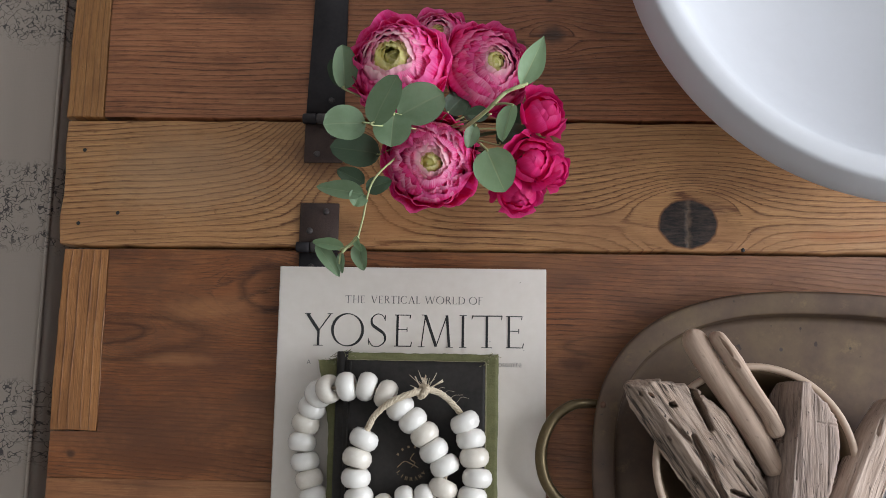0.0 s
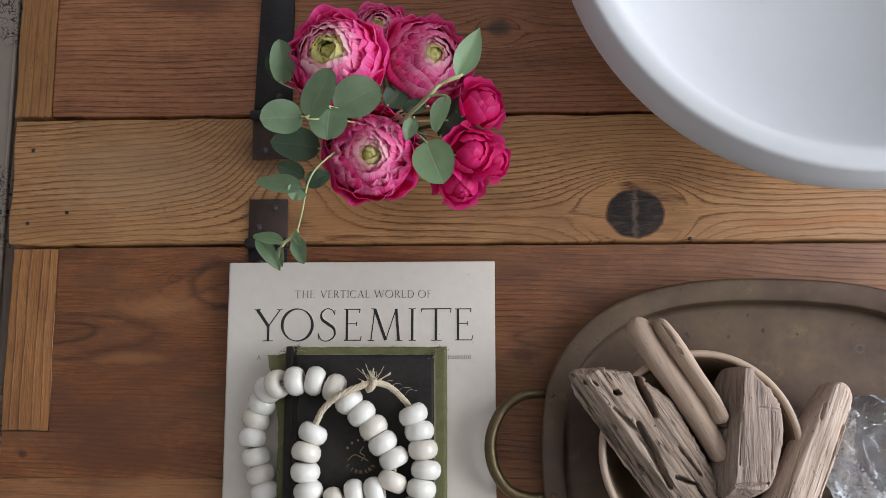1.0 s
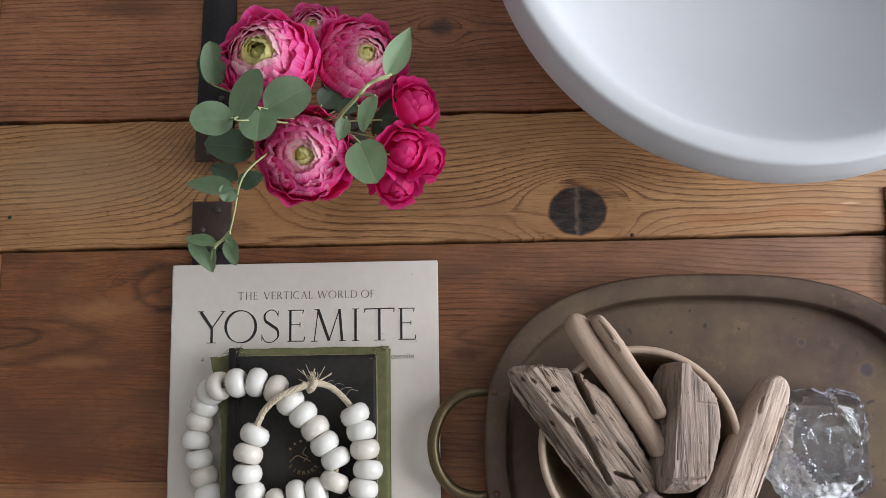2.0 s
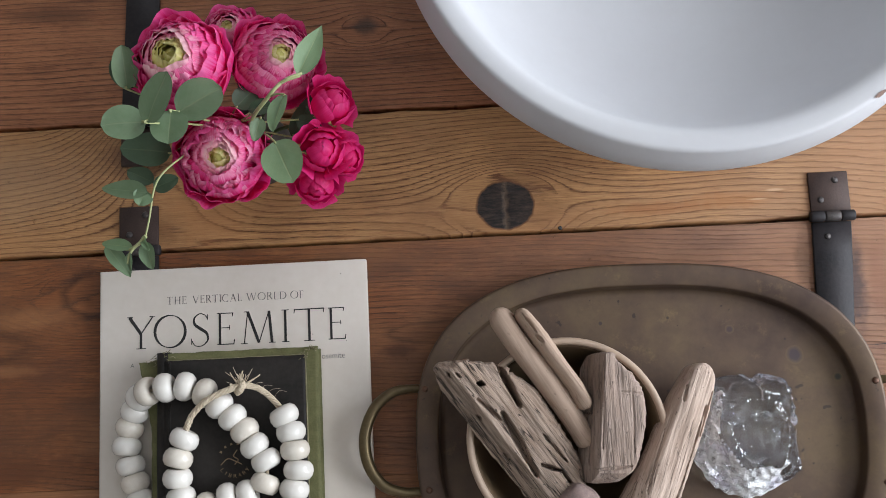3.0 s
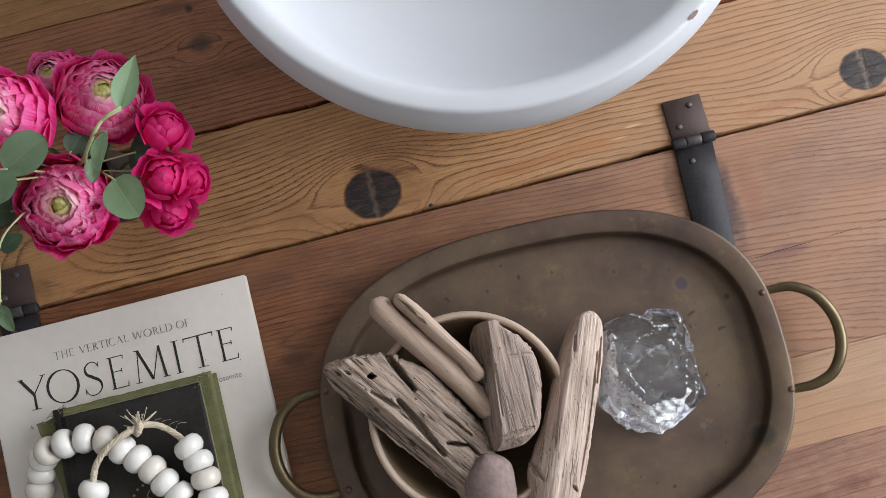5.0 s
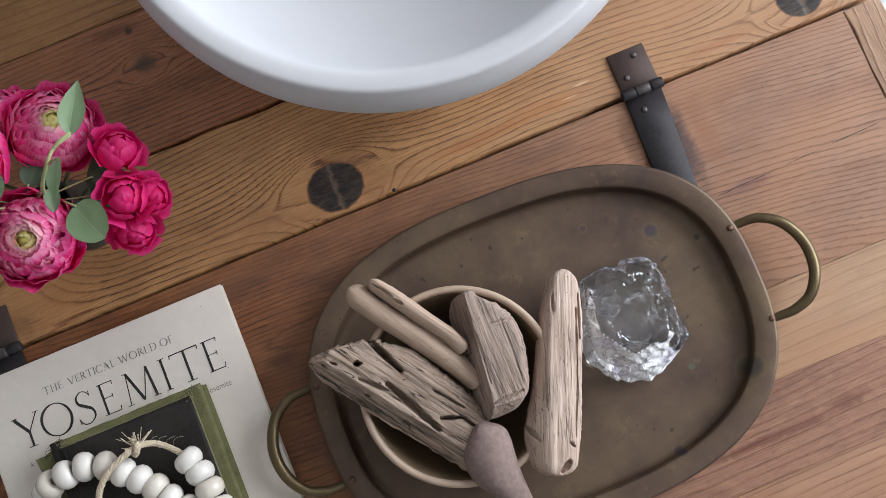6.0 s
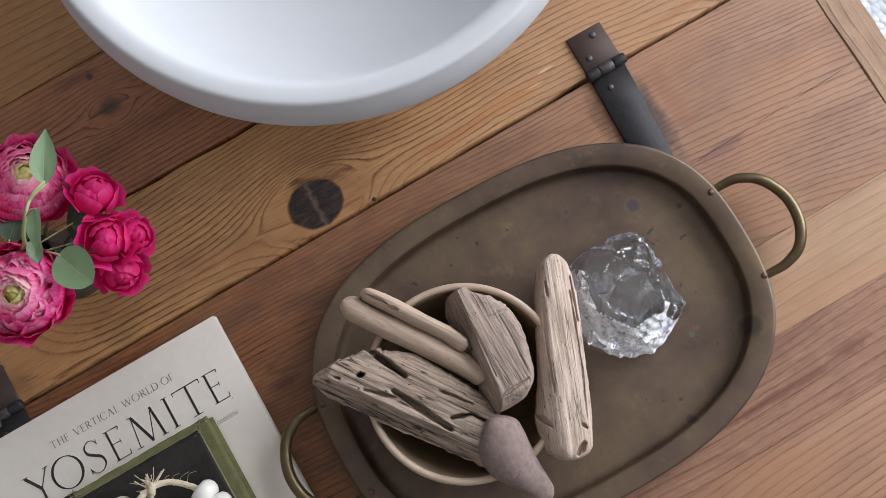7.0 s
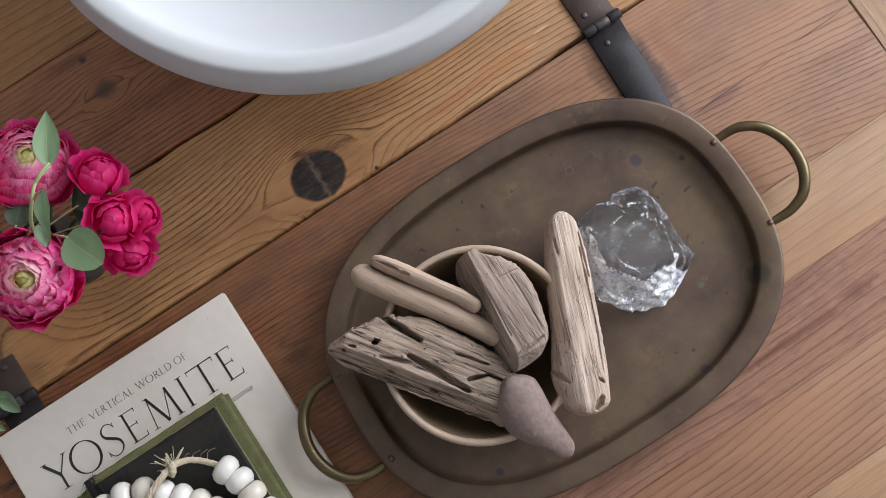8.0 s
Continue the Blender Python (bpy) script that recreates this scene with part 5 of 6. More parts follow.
def weathered(name, a, b, up, left, right, planes, depth, seed, material, label, category, group="", side=0.35, curve=3.0, rough=0.0006, rag=0.0,
              slots=(), lobes=0.0006, caps=(0.02, 0.02), stations=190, across=110):
    """A worn piece lying from a to b. left, right: how far it reaches to each side along its length; planes: (slope across, slope along, height) of the
    flats that bound its upper side; slots: (x, y, x, y, half width, depth) of splits and holes in it; rag: how torn its outline is; caps: how much of
    its length each end takes to round off."""
    a, b = Vector(a), Vector(b)
    way = (b - a).normalized()
    upv = Vector(up)
    upv = (upv - way * upv.dot(way)).normalized()
    m = Matrix((way, upv.cross(way), upv)).transposed().to_4x4()
    m.translation = (a + b) / 2
    ln = (b - a).length
    back = m.inverted()
    lines = []
    for x0, y0, x1, y1, w, d in slots:
        p, q = back @ Vector((x0, y0, m.translation.z)), back @ Vector((x1, y1, m.translation.z))
        lines.append((p.x, p.y, q.x - p.x, q.y - p.y, w, d))
    us = [-math.cos(math.pi * k / across) for k in range(across + 1)]
    low = [-math.cos(math.pi * k / 36) for k in range(1, 36)][::-1]
    bm = bmesh.new()
    rings = []
    for i in range(stations + 1):
        t = 0.5 - 0.5 * math.cos(math.pi * i / stations)
        t = 0.7 * t + 0.3 * i / stations
        x = (t - 0.5) * ln
        torn = 1.0 if t < 0.35 else 0.45
        yl = eased(left, t) + rag * torn * (noise.noise(Vector((x * 190, seed, 1))) + 0.6 * noise.noise(Vector((x * 480, seed, 2))))
        yr = eased(right, t) + 0.4 * rag * (noise.noise(Vector((x * 150, seed, 7))))
        end = math.sqrt(max(0.0, 1 - (1 - min(1.0, t / caps[0])) ** 2)) * math.sqrt(max(0.0, 1 - (1 - min(1.0, (1 - t) / caps[1])) ** 2))
        mid, half = (yl + yr) / 2, max((yl - yr) / 2 * end, 0.0002)
        ring = []
        for u in us:
            y = mid + half * u
            z = min(c + gy * y + gx * x for gy, gx, c in planes)
            z = -side * depth + (z + side * depth) * math.sqrt(max(0.0, 1 - abs(u) ** curve)) * (0.55 + 0.45 * end)
            q = Vector((x * 16 + seed * 7, y * 300, seed))
            lift = (1 - abs(u) ** 6)
            z += lift * (rough * (noise.noise(q) + 0.6 * noise.noise(q * 2.3)) + lobes * noise.noise(Vector((x * 30 + seed, y * 60, 3))))
            z -= lift * rough * 4 * max(0.0, noise.noise(Vector((x * 11 + seed, y * 95, 9))) - 0.28)
            cut = 0.0
            for px0, py0, dx, dy, w, d in lines:
                f = max(0.0, min(1.0, ((x - px0) * dx + (y - py0) * dy) / max(dx * dx + dy * dy, 1e-9)))
                off = math.hypot(x - px0 - f * dx, y - py0 - f * dy) + 0.0007 * noise.noise(Vector((x * 130, y * 130, seed)))
                cut = max(cut, d * math.exp(-(max(0.0, off) / (w * (1 - 0.45 * abs(2 * f - 1)))) ** 4))
            z = max(z - cut, -0.9 * depth)
            ring.append(bm.verts.new((x, y, z)))
        for u in low:
            ring.append(bm.verts.new((x, mid + half * u, -side * depth - (1 - side) * depth * math.sqrt(1 - u * u) * (0.4 + 0.6 * end))))
        rings.append(ring)
    n = len(rings[0])
    for r, q in zip(rings, rings[1:]):
        for k in range(n):
            bm.faces.new((r[k], r[(k + 1) % n], q[(k + 1) % n], q[k]))
    for ring in (rings[0], rings[-1]):
        c = bm.verts.new(sum((v.co for v in ring), Vector()) / n)
        for k in range(n):
            bm.faces.new((ring[k], ring[(k + 1) % n], c))
    return tagged(part(name, bm, material, None, label, m), "", category, group)


HEAP = "driftwood in the dish"
weathered("driftwood_slab", (0.157, 0.012, 0.545), (0.251, -0.122, 0.529), (0.05, 0.05, 1),
          (0.0025, 0.0254, 0.0404, 0.0458, 0.0514, 0.0502, 0.0483, 0.0467, 0.0450, 0.0357, 0.0298), (-0.005, -0.0104, -0.0109, -0.0103, -0.0107, -0.0107, -0.0097, -0.0091, -0.0088, -0.0086, -0.0084),
          ((1.0, 0.0, 0.006), (-0.04, 0.0, 0.0105), (-0.9, 0.0, 0.051), (0.0, 0.9, 0.075)), 0.013, 1, DRIFT_GREY,
          "flat grey weathered driftwood slab with splits and worm holes", "driftwood", HEAP, 0.3, 8.0, 0.0012, 0.0034,
          ((0.1875, -0.0055, 0.1915, -0.0065, 0.0021, 0.018), (0.203, 0.013, 0.2200, -0.0245, 0.0026, 0.019), (0.206, -0.030, 0.2310, -0.0800, 0.0030, 0.011), (0.186, -0.018, 0.214, -0.045, 0.0016, 0.004),
           (0.236, -0.0725, 0.253, -0.0785, 0.0015, 0.013), (0.252, -0.078, 0.2600, -0.0900, 0.0014, 0.010), (0.238, -0.048, 0.256, -0.071, 0.0008, 0.005), (0.170, 0.003, 0.173, 0.000, 0.0013, 0.006),
           (0.163, 0.004, 0.165, 0.001, 0.0012, 0.005), (0.186, -0.031, 0.1885, -0.034, 0.0011, 0.005), (0.207, -0.062, 0.210, -0.066, 0.0012, 0.006)), 0.0012)
weathered("driftwood_stick", (0.2045, 0.053, 0.541), (0.273, -0.062, 0.529), (0, 0, 1), (0.0115, 0.0122, 0.0117, 0.0119, 0.0134, 0.0144, 0.0152, 0.0156, 0.0149, 0.0143, 0.0139),
          (-0.0085, -0.0090, -0.0088, -0.0082, -0.0070, -0.0060, -0.0050, -0.0045, -0.0040, -0.0040, -0.0050), ((0.0, 0.0, 0.0105),), 0.011, 2, DRIFT_SMOOTH,
          "smooth rounded tan driftwood stick", "driftwood", HEAP, 0.2, 2.0, 0.00010, 0.0, ((0.2205, 0.0475, 0.2385, 0.0200, 0.0016, 0.010),), 0.0008, (0.085, 0.05))
weathered("driftwood_shard", (0.222, 0.0505, 0.549), (0.276, -0.030, 0.540), (0.1, 0.1, 1), (0.0078, 0.0092, 0.0101, 0.0103, 0.0101, 0.0097, 0.0093, 0.0094, 0.0095, 0.0078, 0.0061),
          (-0.0025, -0.0030, -0.0026, -0.0030, -0.0034, -0.0036, -0.0034, -0.0034, -0.0033, -0.0051, -0.0060), ((0.35, 0.0, 0.0075), (-0.35, 0.0, 0.0105)), 0.011, 3, DRIFT_SMOOTH,
          "thin split tan driftwood shard beside a stick", "driftwood", HEAP, 0.3, 3.0, 0.0004, 0.0004, ((0.225, 0.0475, 0.236, 0.0320, 0.0009, 0.004), (0.236, 0.030, 0.241, 0.0240, 0.0012, 0.004)), 0.0014, (0.07, 0.05))
weathered("driftwood_block", (0.290, 0.0145, 0.541), (0.290, -0.0895, 0.541), (0.0, 0, 1), (0.008, 0.015, 0.026, 0.0315, 0.0335, 0.0335, 0.0315, 0.0285, 0.0255, 0.021, 0.006),
          (-0.009, -0.0160, -0.0172, -0.0185, -0.0215, -0.0190, -0.0185, -0.0215, -0.0240, -0.0235, -0.0200), ((2.0, 0.280, 0.0225), (-0.10, 0.0, 0.0125), (0.0, -1.3, 0.0690), (-0.9, 0.0, 0.0360)), 0.024, 4, DRIFT_SILVER,
          "chunky silver-grey driftwood block with fine layered grain", "driftwood", HEAP, 0.80, 14.0, 0.0005, 0.0014,
          ((0.2745, 0.004, 0.2700, -0.030, 0.0012, 0.006), (0.2700, -0.034, 0.2790, -0.0335, 0.0012, 0.004), (0.311, -0.016, 0.309, -0.066, 0.0010, 0.0012), (0.288, -0.018, 0.284, -0.062, 0.0009, 0.0010),
           (0.277, -0.078, 0.306, -0.0765, 0.0012, 0.0025), (0.280, -0.020, 0.274, -0.075, 0.0009, 0.0030), (0.302, -0.018, 0.319, -0.0205, 0.0009, 0.0016)), 0.0016)
weathered("driftwood_log", (0.374, 0.003, 0.519), (0.308, -0.1525, 0.530), (0.1, 0, 1), (0.0135, 0.0175, 0.0195, 0.0198, 0.0195, 0.0190, 0.0185, 0.0180, 0.0173, 0.0150, 0.0125),
          (-0.0085, -0.0122, -0.0161, -0.0188, -0.0198, -0.0212, -0.0233, -0.0270, -0.0300, -0.0270, -0.0210), ((0.45, 0.0, 0.0200), (-0.12, 0.0, 0.0140), (-0.8, 0.0, 0.0225)), 0.019, 5, DRIFT_TAN,
          "long pale tan driftwood log with deep cracks", "driftwood", HEAP, 0.3, 4.0, 0.0006, 0.0010,
          ((0.3790, -0.022, 0.3660, -0.056, 0.0013, 0.006), (0.3720, -0.032, 0.3440, -0.100, 0.0008, 0.0035), (0.3570, -0.016, 0.3530, -0.027, 0.0011, 0.004), (0.3480, -0.088, 0.3300, -0.128, 0.0009, 0.003), (0.3690, -0.060, 0.3520, -0.096, 0.0010, 0.004),
           (0.3360, -0.050, 0.3160, -0.098, 0.0007, 0.002), (0.3160, -0.1440, 0.3080, -0.1480, 0.0032, 0.007), (0.2965, -0.105, 0.3010, -0.1190, 0.0018, 0.006), (0.3230, -0.1300, 0.3250, -0.1340, 0.0016, 0.005)), 0.0020, (0.07, 0.06))
weathered("beach_stone", (0.2625, -0.0875, 0.535), (0.2735, -0.1690, 0.529), (0.05, 0, 1), (0.0125, 0.0160, 0.0175, 0.0165, 0.0145, 0.0125, 0.0108, 0.0096, 0.0088, 0.0078, 0.0062),
          (-0.0140, -0.0200, -0.0240, -0.0262, -0.0272, -0.0262, -0.0225, -0.0180, -0.0140, -0.0110, -0.0085), ((0.0, 0.0, 0.0160), (0.0, -0.30, 0.0150)), 0.015, 6, STONE,
          "mauve-brown beach stone with a tapering toe lying on driftwood", "stone", "", 0.1, 2.1, 0.0, 0.0, ((0.2560, -0.1370, 0.2810, -0.1270, 0.0009, 0.0010),), 0.0012, (0.22, 0.10), 120, 70)


def crystal():
    """A broken lump of clear slag glass: a flat clear break above, steep crinkled breaks round it."""
    r = random.Random(11)
    girth = ((-0.060, 0.012), (-0.034, 0.049), (-0.016, 0.052), (0.006, 0.0475), (0.027, 0.0435), (0.032, 0.0375), (0.029, 0.0125), (0.031, -0.0115), (0.034, -0.0325), (0.023, -0.0405), (0.006, -0.0505),
             (-0.012, -0.0555), (-0.033, -0.0485), (-0.040, -0.0375), (-0.057, -0.0205))
    crown = ((-0.034, 0.034, 0.050), (-0.004, 0.036, 0.048), (0.014, 0.032, 0.044), (0.019, 0.006, 0.052), (0.010, -0.024, 0.055), (-0.022, -0.028, 0.056), (-0.040, 0.000, 0.054), (0.024, -0.010, 0.040))
    bm = bmesh.new()
    for x, y in girth:
        bm.verts.new((x, y, 0.018 + r.uniform(-0.005, 0.006)))
        bm.verts.new((x * 0.82, y * 0.82, 0.0))
    for p in crown:
        bm.verts.new(p)
    hull = bmesh.ops.convex_hull(bm, input=bm.verts)
    bmesh.ops.delete(bm, geom=[g for g in hull["geom_interior"] if isinstance(g, bmesh.types.BMVert)], context="VERTS")
    bmesh.ops.triangulate(bm, faces=bm.faces)
    for _ in range(7):
        longs = [e for e in bm.edges if e.calc_length() > 0.0022]
        if not longs:
            break
        bmesh.ops.subdivide_edges(bm, edges=longs, cuts=1)
        bmesh.ops.triangulate(bm, faces=[f for f in bm.faces if len(f.verts) > 3])
    bm.normal_update()
    steep = {v: 1 - max(0.0, v.normal.z) for v in bm.verts}
    shift = {}
    for v in bm.verts:
        p = v.co
        d = flat = 0.0
        for scale, deep, shallow in ((30, 0.20, 0.10), (75, 0.24, 0.05), (170, 0.08, 0.0)):  # flat shards, each tilted its own way
            c = noise.voronoi(p * scale)[1][0]
            lean = (p - c / scale).dot(noise.noise_vector(c * 5.3))
            d += deep * lean
            flat += shallow * lean
        d += 0.0005 * math.sin(math.hypot(p.x - 0.010, p.y + 0.018) * 900)
        k = min(1.0, max(0.0, (steep[v] - 0.12) / 0.3))
        shift[v] = v.normal * (d * k + flat * (1 - k)) if p.z > 0.002 else Vector()
    for v, d in shift.items():
        v.co += d
    # Steep left and front faces get the milky glass, painting in refracted light.
    for f in bm.faces:
        c = f.calc_center_median()
        side = -c.x * 1.0 - c.y * 0.75 + 0.018 * noise.noise(c * 70)
        f.material_index = 1 if f.normal.z > -0.2 and steep[f.verts[0]] > 0.22 and side > 0.010 else 0
    m = Matrix.Translation((0.427, -0.0575, T + 0.0072))
    lump = tagged(part("glass_lump", bm, (GLASS, GLASS_CHIPPED_LIT), None, "clear rough broken lump of slag glass on the tray", m, smooth=False), "", "glass")
    for k in range(10):  # thin curved cracks, added inside to make the glass sparkle more
        crack = bmesh.new()
        bmesh.ops.create_icosphere(crack, subdivisions=3, radius=1.0)
        turn = pose(r.uniform(-0.028, 0.016), r.uniform(-0.032, 0.026), r.uniform(0.018, 0.040), r.uniform(-70, 70), r.uniform(-70, 70), r.uniform(0, 180))
        wide = r.uniform(0.005, 0.012)
        for v in crack.verts:
            c = v.co.copy()
            v.co = Vector((c.x * wide, c.y * wide * 0.7, c.z * 0.0005 + 0.0022 * noise.noise(Vector((c.x * 1.6, c.y * 1.6, k * 3.1)))))
        part("inner_crack", crack, GLASS, lump, "", m @ turn)
    return lump


crystal()

# ---- the flowers ----
VX, VY = 0.005, 0.215
vase = thing("bud_vase", (VX, VY, T), "small dark stoneware vase hidden under the flowers", "vase")
part("vase_body", lathe([(0, 0), (0.022, 0), (0.027, 0.004), (0.031, 0.025), (0.028, 0.055), (0.017, 0.078), (0.0155, 0.092), (0.018, 0.098), (0.0165, 0.0985), (0.0135, 0.092), (0.015, 0.075), (0.024, 0.05), (0.026, 0.02), (0, 0.008)], (VX, VY, T + 0.0012), 40), VASE, vase)
bouquet = thing("flower_bunch", (VX, VY, T + 0.02), "pink ranunculus and eucalyptus sprigs bunched in a vase", "flowers")


def petal_mesh(rho, top, lift, seed, half=0.62, material=PETAL_OUT, flare=0.0, ruffle=1.0):
    """One petal, a piece of a shell of radius rho whose rim stands lift degrees above the shell's middle and top metres over the flower's."""
    bm = bmesh.new()
    uv = bm.loops.layers.uv.new("UVMap")
    nu, nv = 16, 10
    grid = []
    for j in range(nv + 1):
        v = j / nv
        row = []
        for i in range(nu + 1):
            u = i / nu * 2 - 1
            phi = radians(-75 + (lift + 75) * v - abs(u) ** 3 * 13 * v ** 2)
            ruf = ruffle * v ** 3 * (0.06 * math.sin(u * 4.5 + seed * 2.3) + 0.040 * math.sin(u * 10 + seed) + 0.15 * noise.noise(Vector((u * 2.4 + seed * 3, v * 2, seed))))
            r = rho * (math.cos(phi) + flare * v ** 4 + ruf)
            z = top + rho * 0.85 * (math.sin(phi) - math.sin(radians(lift))) - flare * rho * 0.25 * v ** 6 + rho * ruf * 0.6
            a = u * half * (0.35 + 0.65 * math.sin(min(1, v * 1.15) * math.pi / 2))
            row.append((bm.verts.new((r * math.cos(a), r * math.sin(a), z)), (i / nu, v)))
        grid.append(row)
    for j in range(nv):
        for i in range(nu):
            q = (grid[j][i], grid[j][i + 1], grid[j + 1][i + 1], grid[j + 1][i])
            f = bm.faces.new([w[0] for w in q])
            for loop, w in zip(f.loops, q):
                loop[uv].uv = w[1]
    return to_mesh("petal", bm, material)


RINGS = [  # radius, rim height, rim's lift, petals, half width, flare
    (0.0300, 0.0000, 18, 7, 0.66, 0.14), (0.0297, 0.0040, 28, 8, 0.60, 0.09), (0.0284, 0.0072, 34, 9, 0.54, 0.05), (0.0268, 0.0098, 38, 9, 0.52, 0.03), (0.0250, 0.0120, 42, 9, 0.50, 0.02), (0.0230, 0.0138, 45, 9, 0.50, 0.0),
    (0.0208, 0.0150, 47, 8, 0.54, 0.0), (0.0186, 0.0158, 48, 8, 0.54, 0.0), (0.0164, 0.0162, 50, 7, 0.60, 0.0), (0.0140, 0.0160, 54, 6, 0.68, 0.0), (0.0114, 0.0154, 56, 5, 0.78, 0.0), (0.0088, 0.0148, 60, 4, 0.95, 0.0), (0.0060, 0.0146, 72, 3, 1.1, 0.0)]
TONES_A = (PETAL_OUT, PETAL_OUT, PETAL_OUT, PETAL_OUT, PETAL_OUT, PETAL_MID, PETAL_PALE, PETAL_MID, PETAL_PALE, PETAL_LIME, PETAL_LIME, PETAL_LIME, PETAL_LIME)
TONES_B = (PETAL_OUT, PETAL_OUT, PETAL_MID, PETAL_OUT, PETAL_MID, PETAL_OUT, PETAL_MID, PETAL_MID, PETAL_MID, PETAL_PALE, PETAL_PALE, PETAL_LIME, PETAL_LIME)
MESHES = {}


def ranunculus(at, size, tilt, turn, tones, seed, label):
    """A full flower: rings of cupped petals round a tight heart."""
    m0 = Matrix.Translation(at) @ pose(0, 0, 0, *tilt) @ Matrix.Diagonal((size, size, size, 1))
    flower = part("ranunculus", lathe([(0, 0.008), (0.004, 0.007), (0.006, 0.0), (0.007, -0.012), (0.004, -0.028), (0, -0.029)], (0, 0, 0), 12), STEM, bouquet, label, m0)
    r = random.Random(seed)
    bm = bmesh.new()
    bmesh.ops.create_uvsphere(bm, u_segments=14, v_segments=8, radius=0.0062)
    part("flower_heart", bm, PETAL_LIME, flower, "", m0 @ pose(0, 0, 0.0078))
    for k, (rho, top, lift, count, half, flare) in enumerate(RINGS):
        for i in range(count):
            key = (k, i % 3, tones[k].name)
            if key not in MESHES:
                MESHES[key] = petal_mesh(rho, top, lift, k * 3.7 + i % 3 * 1.9, half * 1.25, tones[k], flare, 1.0 if k < 2 else 0.62 if k < 6 else 0.4)
            a = turn + 360 * i / count + k * 29 + r.uniform(-9, 9)
            s = r.uniform(0.94, 1.06)
            m = m0 @ pose(r.uniform(-0.0006, 0.0006), r.uniform(-0.0006, 0.0006), r.uniform(-0.0018, 0.0018), r.uniform(-4, 4), r.uniform(-4, 4), a) @ Matrix.Diagonal((s, s, s, 1))
            link_mesh("petal", MESHES[key], flower, m=m)


ranunculus((-0.0275, 0.2445, 0.634), 1.17, (-4, -8, 0), 10, TONES_A, 1, "deep pink ranunculus with a lime green heart")
ranunculus((0.0420, 0.2550, 0.598), 1.10, (0, 24, 0), 40, TONES_B, 2, "rose pink ranunculus leaning outward")
ranunculus((-0.0025, 0.1770, 0.602), 1.14, (12, 4, 0), 70, TONES_B, 3, "rose pink ranunculus with pale layered heart")
ranunculus((0.0010, 0.2860, 0.580), 0.80, (-14, 0, 0), 25, TONES_B, 4, "small pale pink ranunculus behind the others")

BUD_RINGS = [(0.0132, 0.0020, 20, 4, 0.66, 0.40), (0.0126, 0.0066, 42, 4, 0.70, 0.14), (0.0102, 0.0088, 62, 3, 0.95, 0.06), (0.0066, 0.0092, 84, 3, 1.3, 0.0)]


def bud(at, size, tilt, turn, seed):
    m0 = Matrix.Translation(at) @ pose(0, 0, 0, *tilt) @ Matrix.Diagonal((size, size, size, 1))
    flower = part("flower_bud", lathe([(0, -0.002), (0.004, -0.004), (0.0055, -0.010), (0.003, -0.016), (0, -0.017)], (0, 0, 0), 10), STEM_DARK, bouquet, "small crimson pink double bud", m0)
    r = random.Random(seed)
    for k, (rho, top, lift, count, half, flare) in enumerate(BUD_RINGS):
        for i in range(count):
            key = ("bud", k, i % 2)
            if key not in MESHES:
                MESHES[key] = petal_mesh(rho, top, lift, 50 + k * 2.3 + i % 2 * 1.1, half, PETAL_BUD, flare, 0.5)
            m = m0 @ pose(0, 0, r.uniform(-0.001, 0.001), r.uniform(-12, 12), r.uniform(-12, 12), turn + 360 * i / count + k * 37 + r.uniform(-14, 14))
            link_mesh("petal", MESHES[key], flower, m=m)


bud((0.0850, 0.2150, 0.603), 1.36, (-12, 34, 0), 0, 11)
bud((0.0765, 0.1785, 0.602), 1.34, (6, 16, 0), 30, 12)
bud((0.0925, 0.1760, 0.586), 1.2, (14, 46, 0), 60, 13)
bud((0.0670, 0.1600, 0.570), 1.36, (46, 12, 0), 90, 14)


def leaf(base, tip, width, material, cup=0.10, droop=0.0, roll=0.0, pointed=0.35, label="grey-green eucalyptus leaf", stalk=None):
    """A leaf from base to tip with a folded midrib; pointed: 0 for a round end."""
    base, tip = Vector(base), Vector(tip)
    way = tip - base
    ln = way.length
    way.normalize()
    side = way.cross(Vector((0, 0, 1))).normalized()
    side = Matrix.Rotation(radians(roll), 3, way) @ side
    up = side.cross(way)
    bm = bmesh.new()
    uv = bm.loops.layers.uv.new("UVMap")
    nu, nv = 8, 14
    grid = []
    for j in range(nv + 1):
        v = j / nv
        round_w = math.sqrt(max(0.0, 1 - (2 * v - 1) ** 2))
        point_w = math.sin(math.pi * v ** 0.72) * (1 - 0.25 * v)
        w = (round_w * (1 - pointed) + point_w * pointed) * width / 2 + 0.0003
        row = []
        for i in range(nu + 1):
            u = i / nu * 2 - 1
            h = cup * w * abs(u) ** 1.4 + droop * math.sin(math.pi * v) * ln - 0.0004 * (1 - abs(u)) + 0.0008 * noise.noise(Vector((u * 2 + base.x * 90, v * 3, base.y * 90)))
            row.append((bm.verts.new(base + way * (v * ln) + side * (u * w) + up * h), (i / nu, v)))
        grid.append(row)
    for j in range(nv):
        for i in range(nu):
            q = (grid[j][i], grid[j][i + 1], grid[j + 1][i + 1], grid[j + 1][i])
            f = bm.faces.new([k[0] for k in q])
            for loop, k in zip(f.loops, q):
                loop[uv].uv = k[1]
    ob = part("leaf", bm, material, bouquet, label)
    if stalk is not None:
        part("leaf_stalk", tube(curve_points([Vector(stalk), (Vector(stalk) + base) / 2 + Vector((0, 0, 0.004)), base, base + way * 0.06 * ln], 4), 0.0008, 6), STEM, ob)
    return ob


